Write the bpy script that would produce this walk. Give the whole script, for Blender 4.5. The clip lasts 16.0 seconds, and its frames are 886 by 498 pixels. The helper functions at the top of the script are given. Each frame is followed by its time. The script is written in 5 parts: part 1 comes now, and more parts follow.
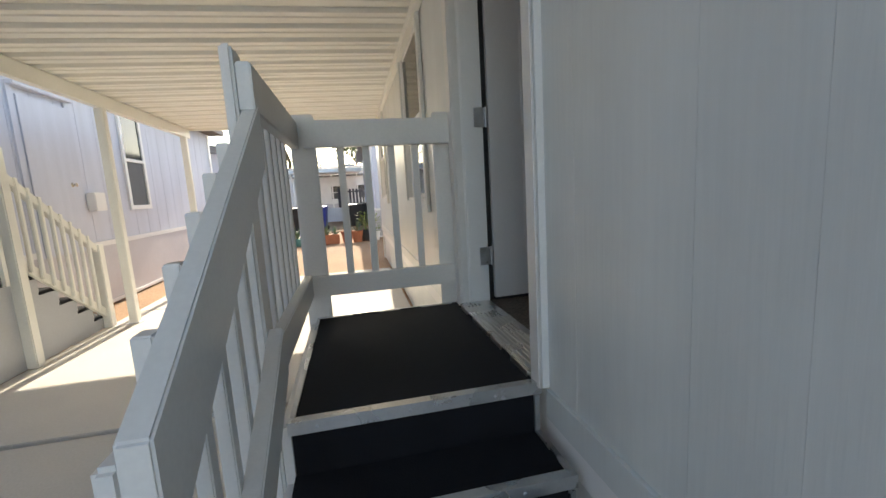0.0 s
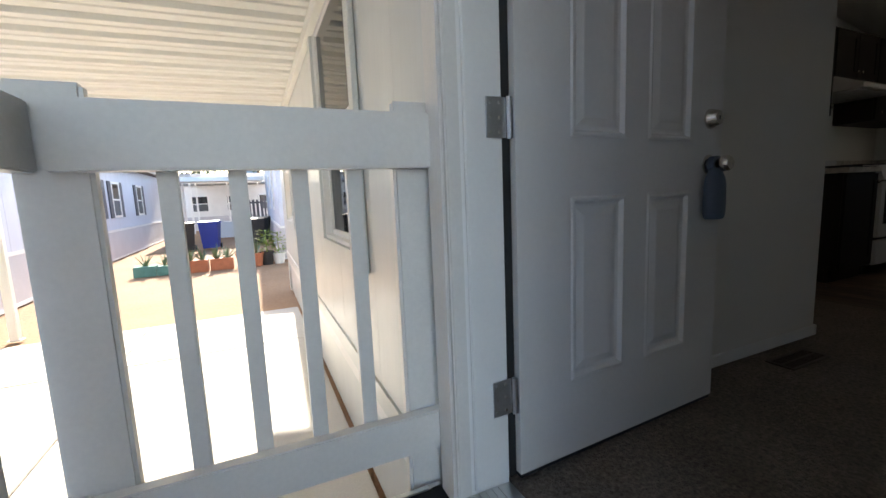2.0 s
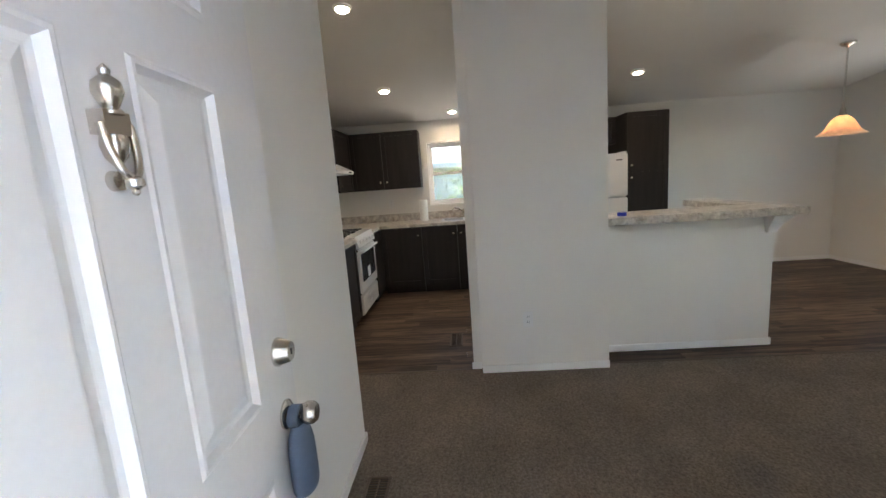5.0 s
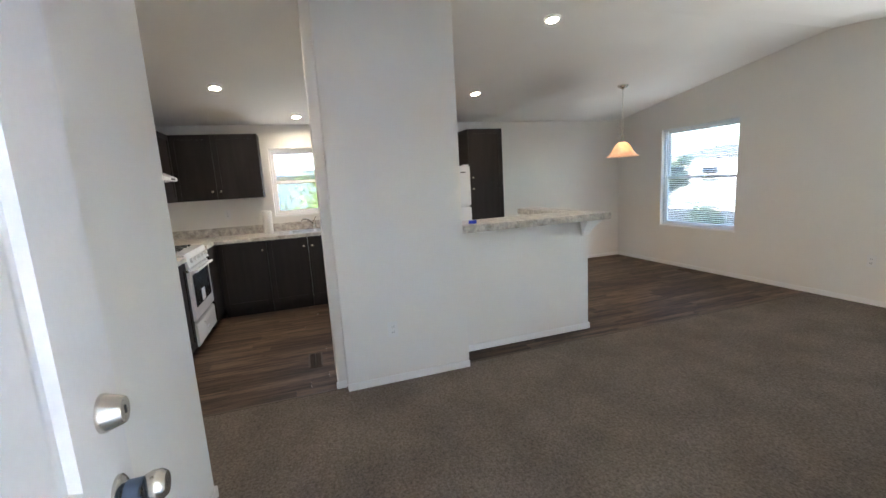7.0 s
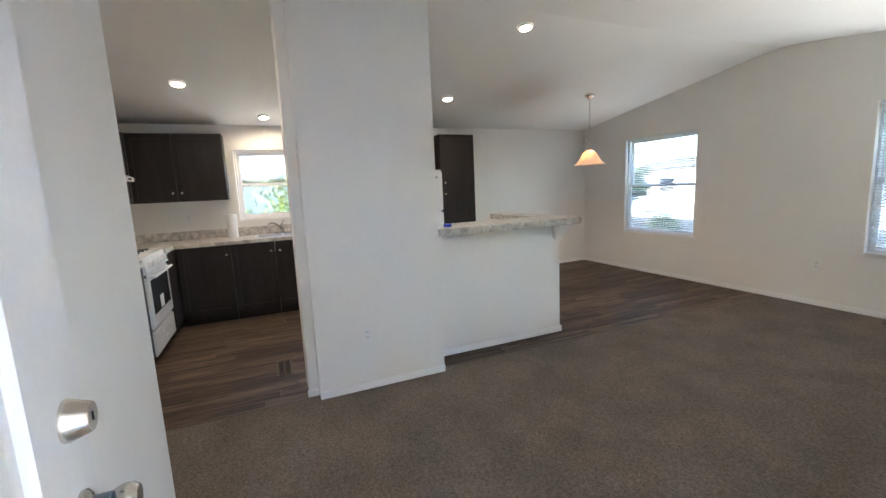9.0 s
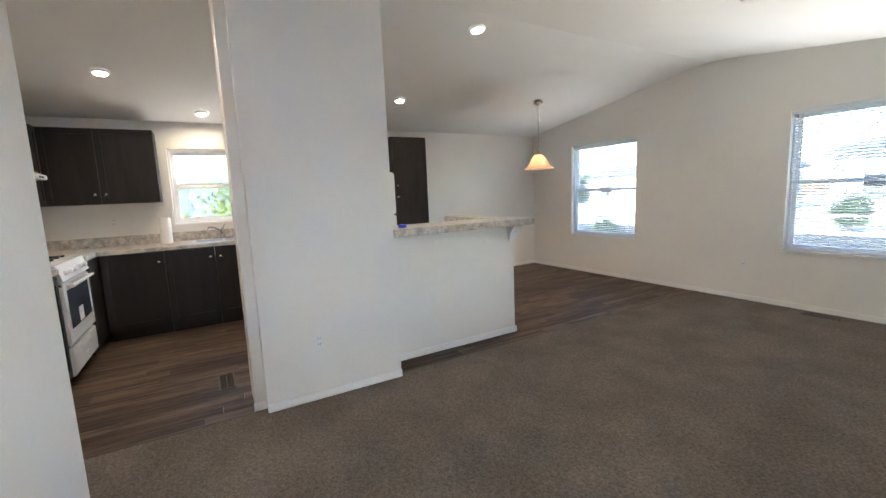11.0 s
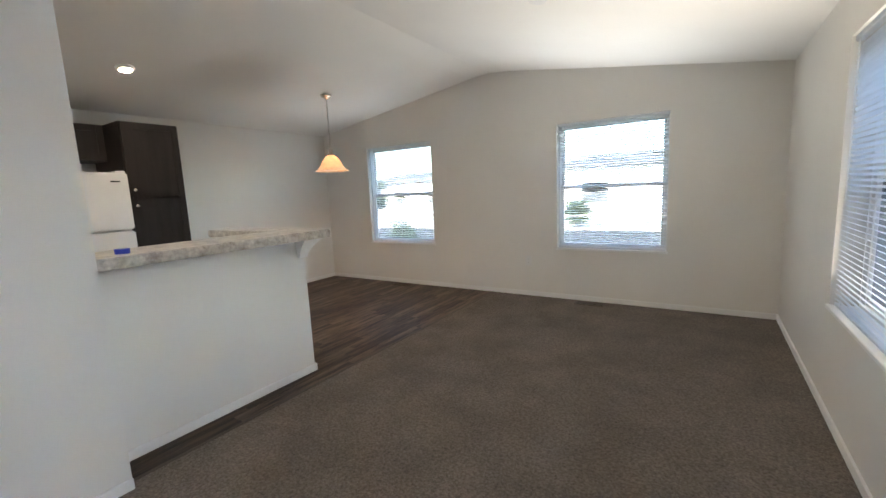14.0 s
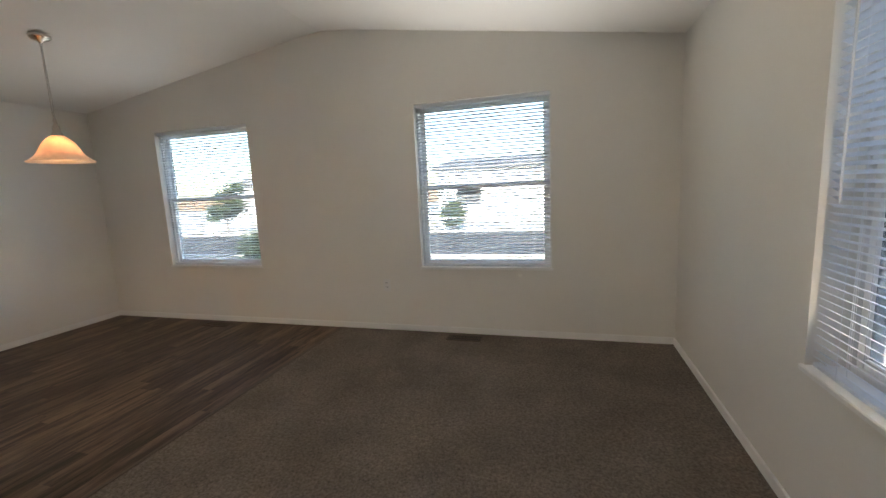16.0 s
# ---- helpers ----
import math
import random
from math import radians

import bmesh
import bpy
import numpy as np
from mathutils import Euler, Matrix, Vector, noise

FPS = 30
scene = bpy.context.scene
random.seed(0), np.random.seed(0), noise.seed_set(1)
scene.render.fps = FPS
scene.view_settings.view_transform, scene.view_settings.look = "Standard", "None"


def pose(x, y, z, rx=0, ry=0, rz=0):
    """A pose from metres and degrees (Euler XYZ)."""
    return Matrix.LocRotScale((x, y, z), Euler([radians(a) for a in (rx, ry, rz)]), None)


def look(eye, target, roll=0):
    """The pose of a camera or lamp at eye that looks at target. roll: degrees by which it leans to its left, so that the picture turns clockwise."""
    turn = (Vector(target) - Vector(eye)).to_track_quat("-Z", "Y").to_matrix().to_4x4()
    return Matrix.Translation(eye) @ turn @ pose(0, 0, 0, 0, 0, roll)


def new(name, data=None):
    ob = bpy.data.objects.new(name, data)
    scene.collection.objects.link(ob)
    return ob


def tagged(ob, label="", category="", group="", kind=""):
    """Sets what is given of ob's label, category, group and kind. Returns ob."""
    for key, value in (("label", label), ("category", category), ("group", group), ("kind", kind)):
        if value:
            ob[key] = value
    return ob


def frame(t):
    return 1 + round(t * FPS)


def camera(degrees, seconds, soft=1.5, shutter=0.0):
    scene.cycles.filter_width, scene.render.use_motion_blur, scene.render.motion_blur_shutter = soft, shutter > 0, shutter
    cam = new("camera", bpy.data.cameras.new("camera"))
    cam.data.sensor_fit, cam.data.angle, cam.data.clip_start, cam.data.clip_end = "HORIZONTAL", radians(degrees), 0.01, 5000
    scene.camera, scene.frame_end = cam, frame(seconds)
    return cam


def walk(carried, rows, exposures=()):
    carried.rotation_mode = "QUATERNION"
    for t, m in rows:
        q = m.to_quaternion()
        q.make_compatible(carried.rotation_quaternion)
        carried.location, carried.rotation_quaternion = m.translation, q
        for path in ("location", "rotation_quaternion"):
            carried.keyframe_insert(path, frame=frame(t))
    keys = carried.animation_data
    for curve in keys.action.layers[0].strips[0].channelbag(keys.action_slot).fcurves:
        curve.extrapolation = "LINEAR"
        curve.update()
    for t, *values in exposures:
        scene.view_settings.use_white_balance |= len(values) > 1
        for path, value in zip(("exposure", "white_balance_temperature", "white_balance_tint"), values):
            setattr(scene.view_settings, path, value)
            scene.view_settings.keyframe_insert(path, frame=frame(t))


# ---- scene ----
cam = camera(94.3, 16.0)
PATH = [
    (0, (-0.002, 0.022, 1.365), (0.408, 1.959, 1.082), -3.4),
    (0.5, (-0.015, 0.346, 1.369), (0.417, 2.278, 1.09), -3.1),
    (1, (0.009, 0.688, 1.375), (0.531, 2.596, 1.079), -2.2),
    (1.5, (0.115, 1.052, 1.423), (0.741, 2.936, 1.18), -2.2),
    (2, (0.121, 1.271, 1.546), (0.937, 3.078, 1.289), -2.4),
    (2.5, (0.149, 1.384, 1.677), (1.183, 3.077, 1.42), -2.6),
    (3, (0.278, 1.51, 1.781), (1.566, 3.017, 1.52), -3.2),
    (3.5, (0.453, 1.592, 1.912), (2.001, 2.828, 1.638), -3.7),
    (4, (0.558, 1.679, 1.936), (2.332, 2.555, 1.645), -3.9),
    (4.5, (0.625, 1.768, 2.042), (2.543, 2.243, 1.736), -4.0),
    (5, (0.701, 1.765, 2.128), (2.672, 1.877, 1.808), -4.1),
    (5.2, (0.736, 1.771, 2.162), (2.709, 1.755, 1.837), -4.1),
    (7.5, (0.775, 1.867, 2.114), (2.635, 1.199, 1.806), -3.2),
    (8, (0.768, 1.879, 2.112), (2.616, 1.175, 1.811), -3.0),
    (10.5, (0.899, 1.916, 2.043), (2.659, 1.007, 1.772), -2.5),
    (11, (0.884, 1.91, 2.034), (2.606, 0.928, 1.77), -2.5),
    (11.5, (0.868, 1.892, 2.045), (2.554, 0.849, 1.781), -2.5),
    (12, (0.903, 1.803, 2.083), (2.551, 0.701, 1.82), -2.5),
    (12.5, (0.946, 1.725, 2.09), (2.529, 0.532, 1.823), -2.4),
    (13, (1.076, 1.639, 2.049), (2.538, 0.3, 1.783), -2.4),
    (13.5, (1.291, 1.552, 2.033), (2.573, 0.04, 1.762), -2.5),
    (14, (1.351, 1.448, 2.025), (2.424, -0.217, 1.746), -2.7),
    (14.5, (1.388, 1.25, 1.986), (2.259, -0.528, 1.704), -2.8),
    (15, (1.463, 0.959, 1.99), (2.171, -0.89, 1.704), -2.8),
    (15.5, (1.537, 0.578, 1.999), (2.142, -1.307, 1.714), -2.7),
    (16, (1.59, 0.175, 1.998), (2.147, -1.723, 1.703), -2.8),
]
EXPOSURES = [(0.0, 1.75, 7500, 9), (0.5, 1.9, 7950, 10), (1.0, 2.15, 8300, 10), (1.5, 2.3, 7400, 10), (2.0, 2.4, 6900, 10), (2.5, 2.6, 6800, 10), (3.0, 2.95, 7000, 10),
             (3.5, 3.55, 7400, 11), (4.0, 4.5, 7600, 12), (4.5, 5.1, 7250, 11), (5.0, 5.45, 6950, 10), (7.5, 5.95, 6450, 9), (8.0, 5.95, 6450, 9), (10.5, 6.05, 6550, 9.5),
             (12.5, 6.07, 6700, 10), (14.0, 5.85, 6750, 10), (15.0, 5.6, 6950, 11), (16.0, 5.35, 7250, 12)]
walk(cam, [(t, look(eye, target, roll)) for t, eye, target, roll in PATH], EXPOSURES)

# ---- world and sun ----
SUN_TO = Vector((0.05, 1.0, 0.60)).normalized()
world = bpy.data.worlds.new("sky")
scene.world = world
world.use_nodes = True
wn = world.node_tree
sky = wn.nodes.new("ShaderNodeTexSky")
sky.sky_type = "NISHITA"
sky.sun_disc = False
sky.sun_elevation = math.asin(SUN_TO.z)
sky.sun_rotation = math.atan2(SUN_TO.x, SUN_TO.y)
wn.links.new(sky.outputs[0], wn.nodes["Background"].inputs[0])
wn.nodes["Background"].inputs[1].default_value = 0.15
sun = new("sun", bpy.data.lights.new("sun", "SUN"))
sun.data.energy, sun.data.angle, sun.data.color = 3.0, radians(0.5), (1.0, 0.94, 0.85)
sun.matrix_world = look(SUN_TO * 60, (0, 0, 0))
# added strip lamps, one on each opening's sill, stand in for daylight thrown up through the windows by the sunlit
# ground outside
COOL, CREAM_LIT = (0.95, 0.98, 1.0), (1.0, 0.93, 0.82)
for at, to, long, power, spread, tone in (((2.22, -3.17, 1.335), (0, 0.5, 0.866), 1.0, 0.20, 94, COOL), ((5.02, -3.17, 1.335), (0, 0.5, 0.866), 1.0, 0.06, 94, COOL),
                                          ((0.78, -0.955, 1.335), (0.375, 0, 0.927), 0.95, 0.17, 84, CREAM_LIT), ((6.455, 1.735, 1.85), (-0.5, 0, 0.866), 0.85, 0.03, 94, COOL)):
    lit = bpy.data.lights.new("sill_fill_lamp", "AREA")
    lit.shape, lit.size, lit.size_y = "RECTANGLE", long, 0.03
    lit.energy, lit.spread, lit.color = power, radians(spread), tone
    ob = new("sill_fill_lamp", lit)
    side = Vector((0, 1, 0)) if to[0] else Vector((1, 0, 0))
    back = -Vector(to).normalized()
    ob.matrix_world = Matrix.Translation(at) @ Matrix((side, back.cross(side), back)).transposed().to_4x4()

# ---- building helpers ----
def mat(name, color, rough=0.6, metal=0.0, vary=0.08, scale=4.0, fine=60.0, bump=0.05, stretch=(1, 1, 1), dark=None, spec=0.5, per_piece=0.0, cloud=0.0, crisp=0.2):
    """A painted, stained or woven surface: two scales of variation, and a fine relief."""
    m = bpy.data.materials.new(name)
    m.use_nodes = True
    n, l = m.node_tree.nodes, m.node_tree.links
    p = n["Principled BSDF"]
    p.inputs["Roughness"].default_value, p.inputs["Metallic"].default_value = rough, metal
    p.inputs["Specular IOR Level"].default_value = spec
    co, mp = n.new("ShaderNodeTexCoord"), n.new("ShaderNodeMapping")
    mp.inputs["Scale"].default_value = stretch
    l.new(co.outputs["Object"], mp.inputs[0])
    if per_piece:
        who, shift = n.new("ShaderNodeObjectInfo"), n.new("ShaderNodeMath")
        shift.operation = "MULTIPLY"
        shift.inputs[1].default_value = 53.0
        l.new(who.outputs["Random"], shift.inputs[0])
        l.new(shift.outputs[0], mp.inputs["Location"])
    big, small = n.new("ShaderNodeTexNoise"), n.new("ShaderNodeTexNoise")
    big.inputs["Scale"].default_value, big.inputs["Detail"].default_value = scale, 5
    small.inputs["Scale"].default_value, small.inputs["Detail"].default_value = fine, 3
    l.new(mp.outputs[0], big.inputs[0])
    l.new(mp.outputs[0], small.inputs[0])
    mix = n.new("ShaderNodeMix")
    mix.data_type = "RGBA"
    low = dark or tuple(c * (1 - 2.2 * vary) for c in color)
    high = tuple(min(1, c * (1 + 1.2 * vary)) for c in color)
    mix.inputs[6].default_value, mix.inputs[7].default_value = (*low, 1), (*high, 1)
    add = n.new("ShaderNodeMath")
    add.operation = "MULTIPLY_ADD"
    add.inputs[1].default_value = 0.35
    l.new(small.outputs["Fac"], add.inputs[0])
    half = n.new("ShaderNodeMath")
    half.operation = "MULTIPLY"
    half.inputs[1].default_value = 0.65
    l.new(big.outputs["Fac"], half.inputs[0])
    l.new(half.outputs[0], add.inputs[2])
    ramp = n.new("ShaderNodeMapRange")
    ramp.inputs[1].default_value, ramp.inputs[2].default_value = 0.5 - crisp, 0.5 + crisp
    l.new(add.outputs[0], ramp.inputs[0])
    fac = ramp.outputs[0]
    l.new(fac, mix.inputs[0])
    col = mix.outputs[2]
    if per_piece:
        info, hsv = n.new("ShaderNodeObjectInfo"), n.new("ShaderNodeHueSaturation")
        mr = n.new("ShaderNodeMapRange")
        mr.inputs[3].default_value, mr.inputs[4].default_value = 1 - per_piece, 1 + per_piece
        l.new(info.outputs["Random"], mr.inputs[0])
        l.new(mr.outputs[0], hsv.inputs["Value"])
        l.new(col, hsv.inputs["Color"])
        col = hsv.outputs[0]
    if cloud:
        soft, tone, lay = n.new("ShaderNodeTexNoise"), n.new("ShaderNodeHueSaturation"), n.new("ShaderNodeMapRange")
        soft.inputs["Scale"].default_value, soft.inputs["Detail"].default_value = 3.2, 4
        lay.inputs[1].default_value, lay.inputs[2].default_value = 0.35, 0.65
        lay.inputs[3].default_value, lay.inputs[4].default_value = 1 - cloud, 1 + cloud
        l.new(co.outputs["Object"], soft.inputs[0])
        l.new(soft.outputs["Fac"], lay.inputs[0])
        l.new(lay.outputs[0], tone.inputs["Value"])
        l.new(col, tone.inputs["Color"])
        col = tone.outputs[0]
    l.new(col, p.inputs["Base Color"])
    rr = n.new("ShaderNodeMapRange")
    rr.inputs[3].default_value, rr.inputs[4].default_value = max(0, rough - 0.06), min(1, rough + 0.06)
    l.new(big.outputs["Fac"], rr.inputs[0])
    l.new(rr.outputs[0], p.inputs["Roughness"])
    if bump:
        b = n.new("ShaderNodeBump")
        b.inputs["Strength"].default_value, b.inputs["Distance"].default_value = min(1.0, bump * 4), 0.01 * bump * 4
        l.new(small.outputs["Fac"], b.inputs["Height"])
        l.new(b.outputs[0], p.inputs["Normal"])
    return m


def glow(name, color, power):
    m = bpy.data.materials.new(name)
    m.use_nodes = True
    p = m.node_tree.nodes["Principled BSDF"]
    p.inputs["Base Color"].default_value = (*color, 1)
    p.inputs["Emission Color"].default_value = (*color, 1)
    p.inputs["Emission Strength"].default_value = power
    return m


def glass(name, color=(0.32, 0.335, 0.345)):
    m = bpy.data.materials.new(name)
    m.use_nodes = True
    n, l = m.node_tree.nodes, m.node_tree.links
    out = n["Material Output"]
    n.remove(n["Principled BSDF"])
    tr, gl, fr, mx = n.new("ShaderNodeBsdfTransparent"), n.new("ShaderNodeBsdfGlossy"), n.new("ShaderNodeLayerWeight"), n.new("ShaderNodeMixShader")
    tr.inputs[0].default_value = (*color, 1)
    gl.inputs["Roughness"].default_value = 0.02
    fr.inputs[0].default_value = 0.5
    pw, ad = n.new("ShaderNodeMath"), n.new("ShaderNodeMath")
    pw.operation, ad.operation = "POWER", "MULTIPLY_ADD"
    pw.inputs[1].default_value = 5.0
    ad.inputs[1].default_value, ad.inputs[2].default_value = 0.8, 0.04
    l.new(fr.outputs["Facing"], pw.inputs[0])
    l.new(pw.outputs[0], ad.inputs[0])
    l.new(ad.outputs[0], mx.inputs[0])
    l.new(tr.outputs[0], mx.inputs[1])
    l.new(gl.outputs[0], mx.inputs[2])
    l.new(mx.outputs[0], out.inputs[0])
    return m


def bx(bm, x0, x1, y0, y1, z0, z1, m=None):
    """Adds a box to a bmesh."""
    g = bmesh.ops.create_cube(bm, size=1.0, matrix=Matrix.Translation(((x0 + x1) / 2, (y0 + y1) / 2, (z0 + z1) / 2)) @ Matrix.Diagonal((abs(x1 - x0), abs(y1 - y0), abs(z1 - z0), 1)))
    if m is not None:
        bmesh.ops.transform(bm, matrix=m, verts=g["verts"])
    return g["verts"]


def cyl(bm, a, b, r0, r1=None, seg=16):
    """Adds a rod or cone from a to b."""
    a, b = Vector(a), Vector(b)
    r1 = r0 if r1 is None else r1
    m = Matrix.Translation((a + b) / 2) @ (b - a).to_track_quat("Z", "Y").to_matrix().to_4x4()
    return bmesh.ops.create_cone(bm, cap_ends=True, segments=seg, radius1=r0, radius2=r1, depth=(b - a).length, matrix=m)["verts"]


def spin(bm, profile, centre, seg=24, axis="Z"):
    """Adds a turned shape from (radius, height) pairs."""
    rings = []
    for r, h in profile:
        ring = []
        for i in range(seg):
            a = 2 * math.pi * i / seg
            p = {"Z": (r * math.cos(a), r * math.sin(a), h), "Y": (r * math.cos(a), -h, r * math.sin(a)), "X": (-h, r * math.cos(a), r * math.sin(a))}[axis]
            ring.append(bm.verts.new(Vector(centre) + Vector(p)))
        rings.append(ring)
    for a, b in zip(rings, rings[1:]):
        for i in range(seg):
            bm.faces.new((a[i], a[(i + 1) % seg], b[(i + 1) % seg], b[i]))
    if profile[0] == profile[-1]:
        return
    for ring, flip in ((rings[0], True), (rings[-1], False)):
        if profile[0 if flip else -1][0] > 0.004:
            bm.faces.new(ring[::-1] if flip else ring)


def prism(bm, outline, axis, a, b):
    """Adds an outline, pulled along an axis from a to b."""
    def place(u, v, w):
        return {"x": (w, u, v), "y": (u, w, v), "z": (u, v, w)}[axis]
    lo, hi = [bm.verts.new(place(u, v, a)) for u, v in outline], [bm.verts.new(place(u, v, b)) for u, v in outline]
    bm.faces.new(lo), bm.faces.new(hi[::-1])
    for i in range(len(outline)):
        j = (i + 1) % len(outline)
        bm.faces.new((lo[j], lo[i], hi[i], hi[j]))
    bmesh.ops.recalc_face_normals(bm, faces=bm.faces)


def world_of(ob):
    m = ob.matrix_basis.copy()
    return world_of(ob.parent) @ ob.matrix_parent_inverse @ m if ob.parent else m


def part(name, bm, material, parent=None, label="", bevel=0.0, smooth=False):
    """Links a bmesh as one mesh object, under a thing or a part."""
    if bevel:
        bmesh.ops.bevel(bm, geom=[e for e in bm.edges if e.calc_face_angle(0) > 0.6], offset=bevel, segments=2, affect="EDGES", clamp_overlap=True)
    me = bpy.data.meshes.new(name)
    bm.to_mesh(me)
    bm.free()
    me.materials.append(material)
    if smooth:
        me.shade_smooth()
        me.set_sharp_from_angle(angle=radians(40))
    ob = new(name, me)
    if parent is not None:
        ob.parent = parent
        ob.matrix_parent_inverse = world_of(parent).inverted()
    if label:
        tagged(ob, label)
    return ob


def box(name, x0, x1, y0, y1, z0, z1, material, parent=None, label="", bevel=0.0):
    bm = bmesh.new()
    bx(bm, x0, x1, y0, y1, z0, z1)
    return part(name, bm, material, parent, label, bevel)


def thing(name, loc, label, category, group="", kind=""):
    ob = new(name)
    ob.location = loc
    ob.empty_display_size = 0.1
    return tagged(ob, label, category, group, kind)


def struct(name, bm, material, label, category, bevel=0.0):
    return tagged(part(name, bm, material, None, "", bevel), label, category, "", "structure")


def piece(name, mesh, m, parent):
    """A piece that shares its mesh with its like."""
    ob = new(name, mesh)
    ob.parent = parent
    ob.matrix_parent_inverse = Matrix.Translation(parent.location).inverted()
    ob.matrix_basis = m
    return ob


def unit_box(name, x, y, z, material, bevel=0.0):
    bm = bmesh.new()
    bx(bm, -x / 2, x / 2, -y / 2, y / 2, -z / 2, z / 2)
    if bevel:
        bmesh.ops.bevel(bm, geom=bm.edges[:], offset=bevel, segments=1, affect="EDGES")
    me = bpy.data.meshes.new(name)
    bm.to_mesh(me)
    bm.free()
    me.materials.append(material)
    return me


def with_holes(bm, axis, w0, w1, u0, u1, z0, z1, holes):
    """A wall from u0 to u1, with holes (u0, u1, z0, z1), filled by boxes. axis: the one it is thin along."""
    us = sorted({u0, u1, *[h[0] for h in holes], *[h[1] for h in holes]})
    for a, b in zip(us, us[1:]):
        if a < u0 - 1e-6 or b > u1 + 1e-6:
            continue
        z = z0
        for h in sorted((h for h in holes if h[0] < (a + b) / 2 < h[1]), key=lambda h: h[2]):
            if h[2] > z:
                bx(bm, *((w0, w1, a, b) if axis == "x" else (a, b, w0, w1)), z, h[2])
            z = h[3]
        if z < z1:
            bx(bm, *((w0, w1, a, b) if axis == "x" else (a, b, w0, w1)), z, z1)


# ---- materials ----
WALL = mat("wall_paint", (0.81, 0.785, 0.735), 0.75, vary=0.02, scale=1.5, fine=180, bump=0.02)
CEILING = mat("ceiling_paint", (0.87, 0.845, 0.805), 0.85, vary=0.02, scale=1.2, fine=140, bump=0.04)
TRIM = mat("white_trim", (0.88, 0.87, 0.845), 0.45, vary=0.02, scale=3, fine=80, bump=0.01)
RAIL = mat("white_railing_paint", (0.78, 0.76, 0.72), 0.4, vary=0.04, scale=3, fine=90, bump=0.015)
SIDING = mat("white_siding", (0.70, 0.715, 0.685), 0.32, vary=0.03, scale=1.2, fine=14, bump=0.07, stretch=(6, 6, 0.3), cloud=0.03)
NEIGHBOR = mat("lavender_siding", (0.56, 0.58, 0.66), 0.6, vary=0.05, scale=1.2, fine=30, bump=0.05, stretch=(5, 5, 0.4))
SKIRT = mat("skirting_paint", (0.55, 0.53, 0.55), 0.6, vary=0.05, scale=1.5, fine=40, bump=0.05)
CARPET = mat("brown_carpet", (0.224, 0.190, 0.161), 0.98, vary=0.3, scale=75, fine=140, bump=0.45, spec=0.08, dark=(0.105, 0.087, 0.072), cloud=0.12)
VINYL = mat("walnut_plank", (0.118, 0.080, 0.057), 0.5, vary=0.3, scale=2.2, fine=9, bump=0.02, stretch=(12, 0.9, 1), dark=(0.032, 0.021, 0.015), per_piece=0.38, spec=0.22, crisp=0.11)
CONCRETE = mat("concrete", (0.57, 0.545, 0.50), 0.85, vary=0.07, scale=0.8, fine=70, bump=0.08)
DIRT = mat("dirt", (0.34, 0.205, 0.115), 0.95, vary=0.14, scale=0.5, fine=24, bump=0.4)
TREAD = mat("black_deck_coating", (0.017, 0.018, 0.023), 0.75, vary=0.2, scale=5, fine=300, bump=0.25, spec=0.2)
ALUM = mat("aluminium", (0.66, 0.66, 0.65), 0.28, 1.0, vary=0.06, scale=8, fine=120, bump=0.03)
STEEL = mat("zinc_hinge", (0.70, 0.71, 0.73), 0.42, 1.0, vary=0.08, scale=20, fine=200, bump=0.02)
NICKEL = mat("brushed_nickel", (0.62, 0.58, 0.52), 0.25, 1.0, vary=0.05, scale=10, fine=200, bump=0.01)
CABINET = mat("espresso_cabinet", (0.024, 0.019, 0.0175), 0.5, vary=0.2, scale=3, fine=40, bump=0.02, stretch=(6, 6, 0.5), spec=0.25)
LAMINATE = mat("stone_laminate", (0.68, 0.635, 0.57), 0.32, vary=0.1, scale=16, fine=50, bump=0.0, dark=(0.24, 0.20, 0.17))
APPLIANCE = mat("white_enamel", (0.80, 0.80, 0.79), 0.22, vary=0.01, scale=4, fine=100, bump=0.0)
BLACKGLASS = mat("black_glass", (0.012, 0.012, 0.014), 0.08, vary=0.1, scale=4, fine=50, bump=0.0)
OVENGLASS = mat("grey_oven_glass", (0.045, 0.047, 0.052), 0.18, vary=0.1, scale=4, fine=50, bump=0.0)
IRON = mat("cast_iron", (0.02, 0.02, 0.02), 0.6, vary=0.1, scale=10, fine=150, bump=0.05)
DOORPAINT = mat("door_paint", (0.77, 0.75, 0.725), 0.42, vary=0.025, scale=2, fine=60, bump=0.012)
PATIO = mat("cream_patio_roof", (0.88, 0.87, 0.80), 0.4, vary=0.03, scale=1.5, fine=60, bump=0.01)
VENT = mat("brown_register", (0.10, 0.075, 0.055), 0.5, 0.3, vary=0.1, scale=10, fine=100, bump=0.02)
SLAT = mat("blind_slat", (0.86, 0.86, 0.85), 0.4, vary=0.01, scale=6, fine=100, bump=0.0)
sn = SLAT.node_tree
st, sm = sn.nodes.new("ShaderNodeBsdfTranslucent"), sn.nodes.new("ShaderNodeMixShader")
st.inputs[0].default_value, sm.inputs[0].default_value = (0.86, 0.88, 0.90, 1), 0.62
sn.links.new(sn.nodes["Principled BSDF"].outputs[0], sm.inputs[1])
sn.links.new(st.outputs[0], sm.inputs[2])
sn.links.new(sm.outputs[0], sn.nodes["Material Output"].inputs[0])
LOCKBOX = mat("blue_grey_plastic", (0.075, 0.105, 0.155), 0.5, vary=0.06, scale=8, fine=200, bump=0.03)
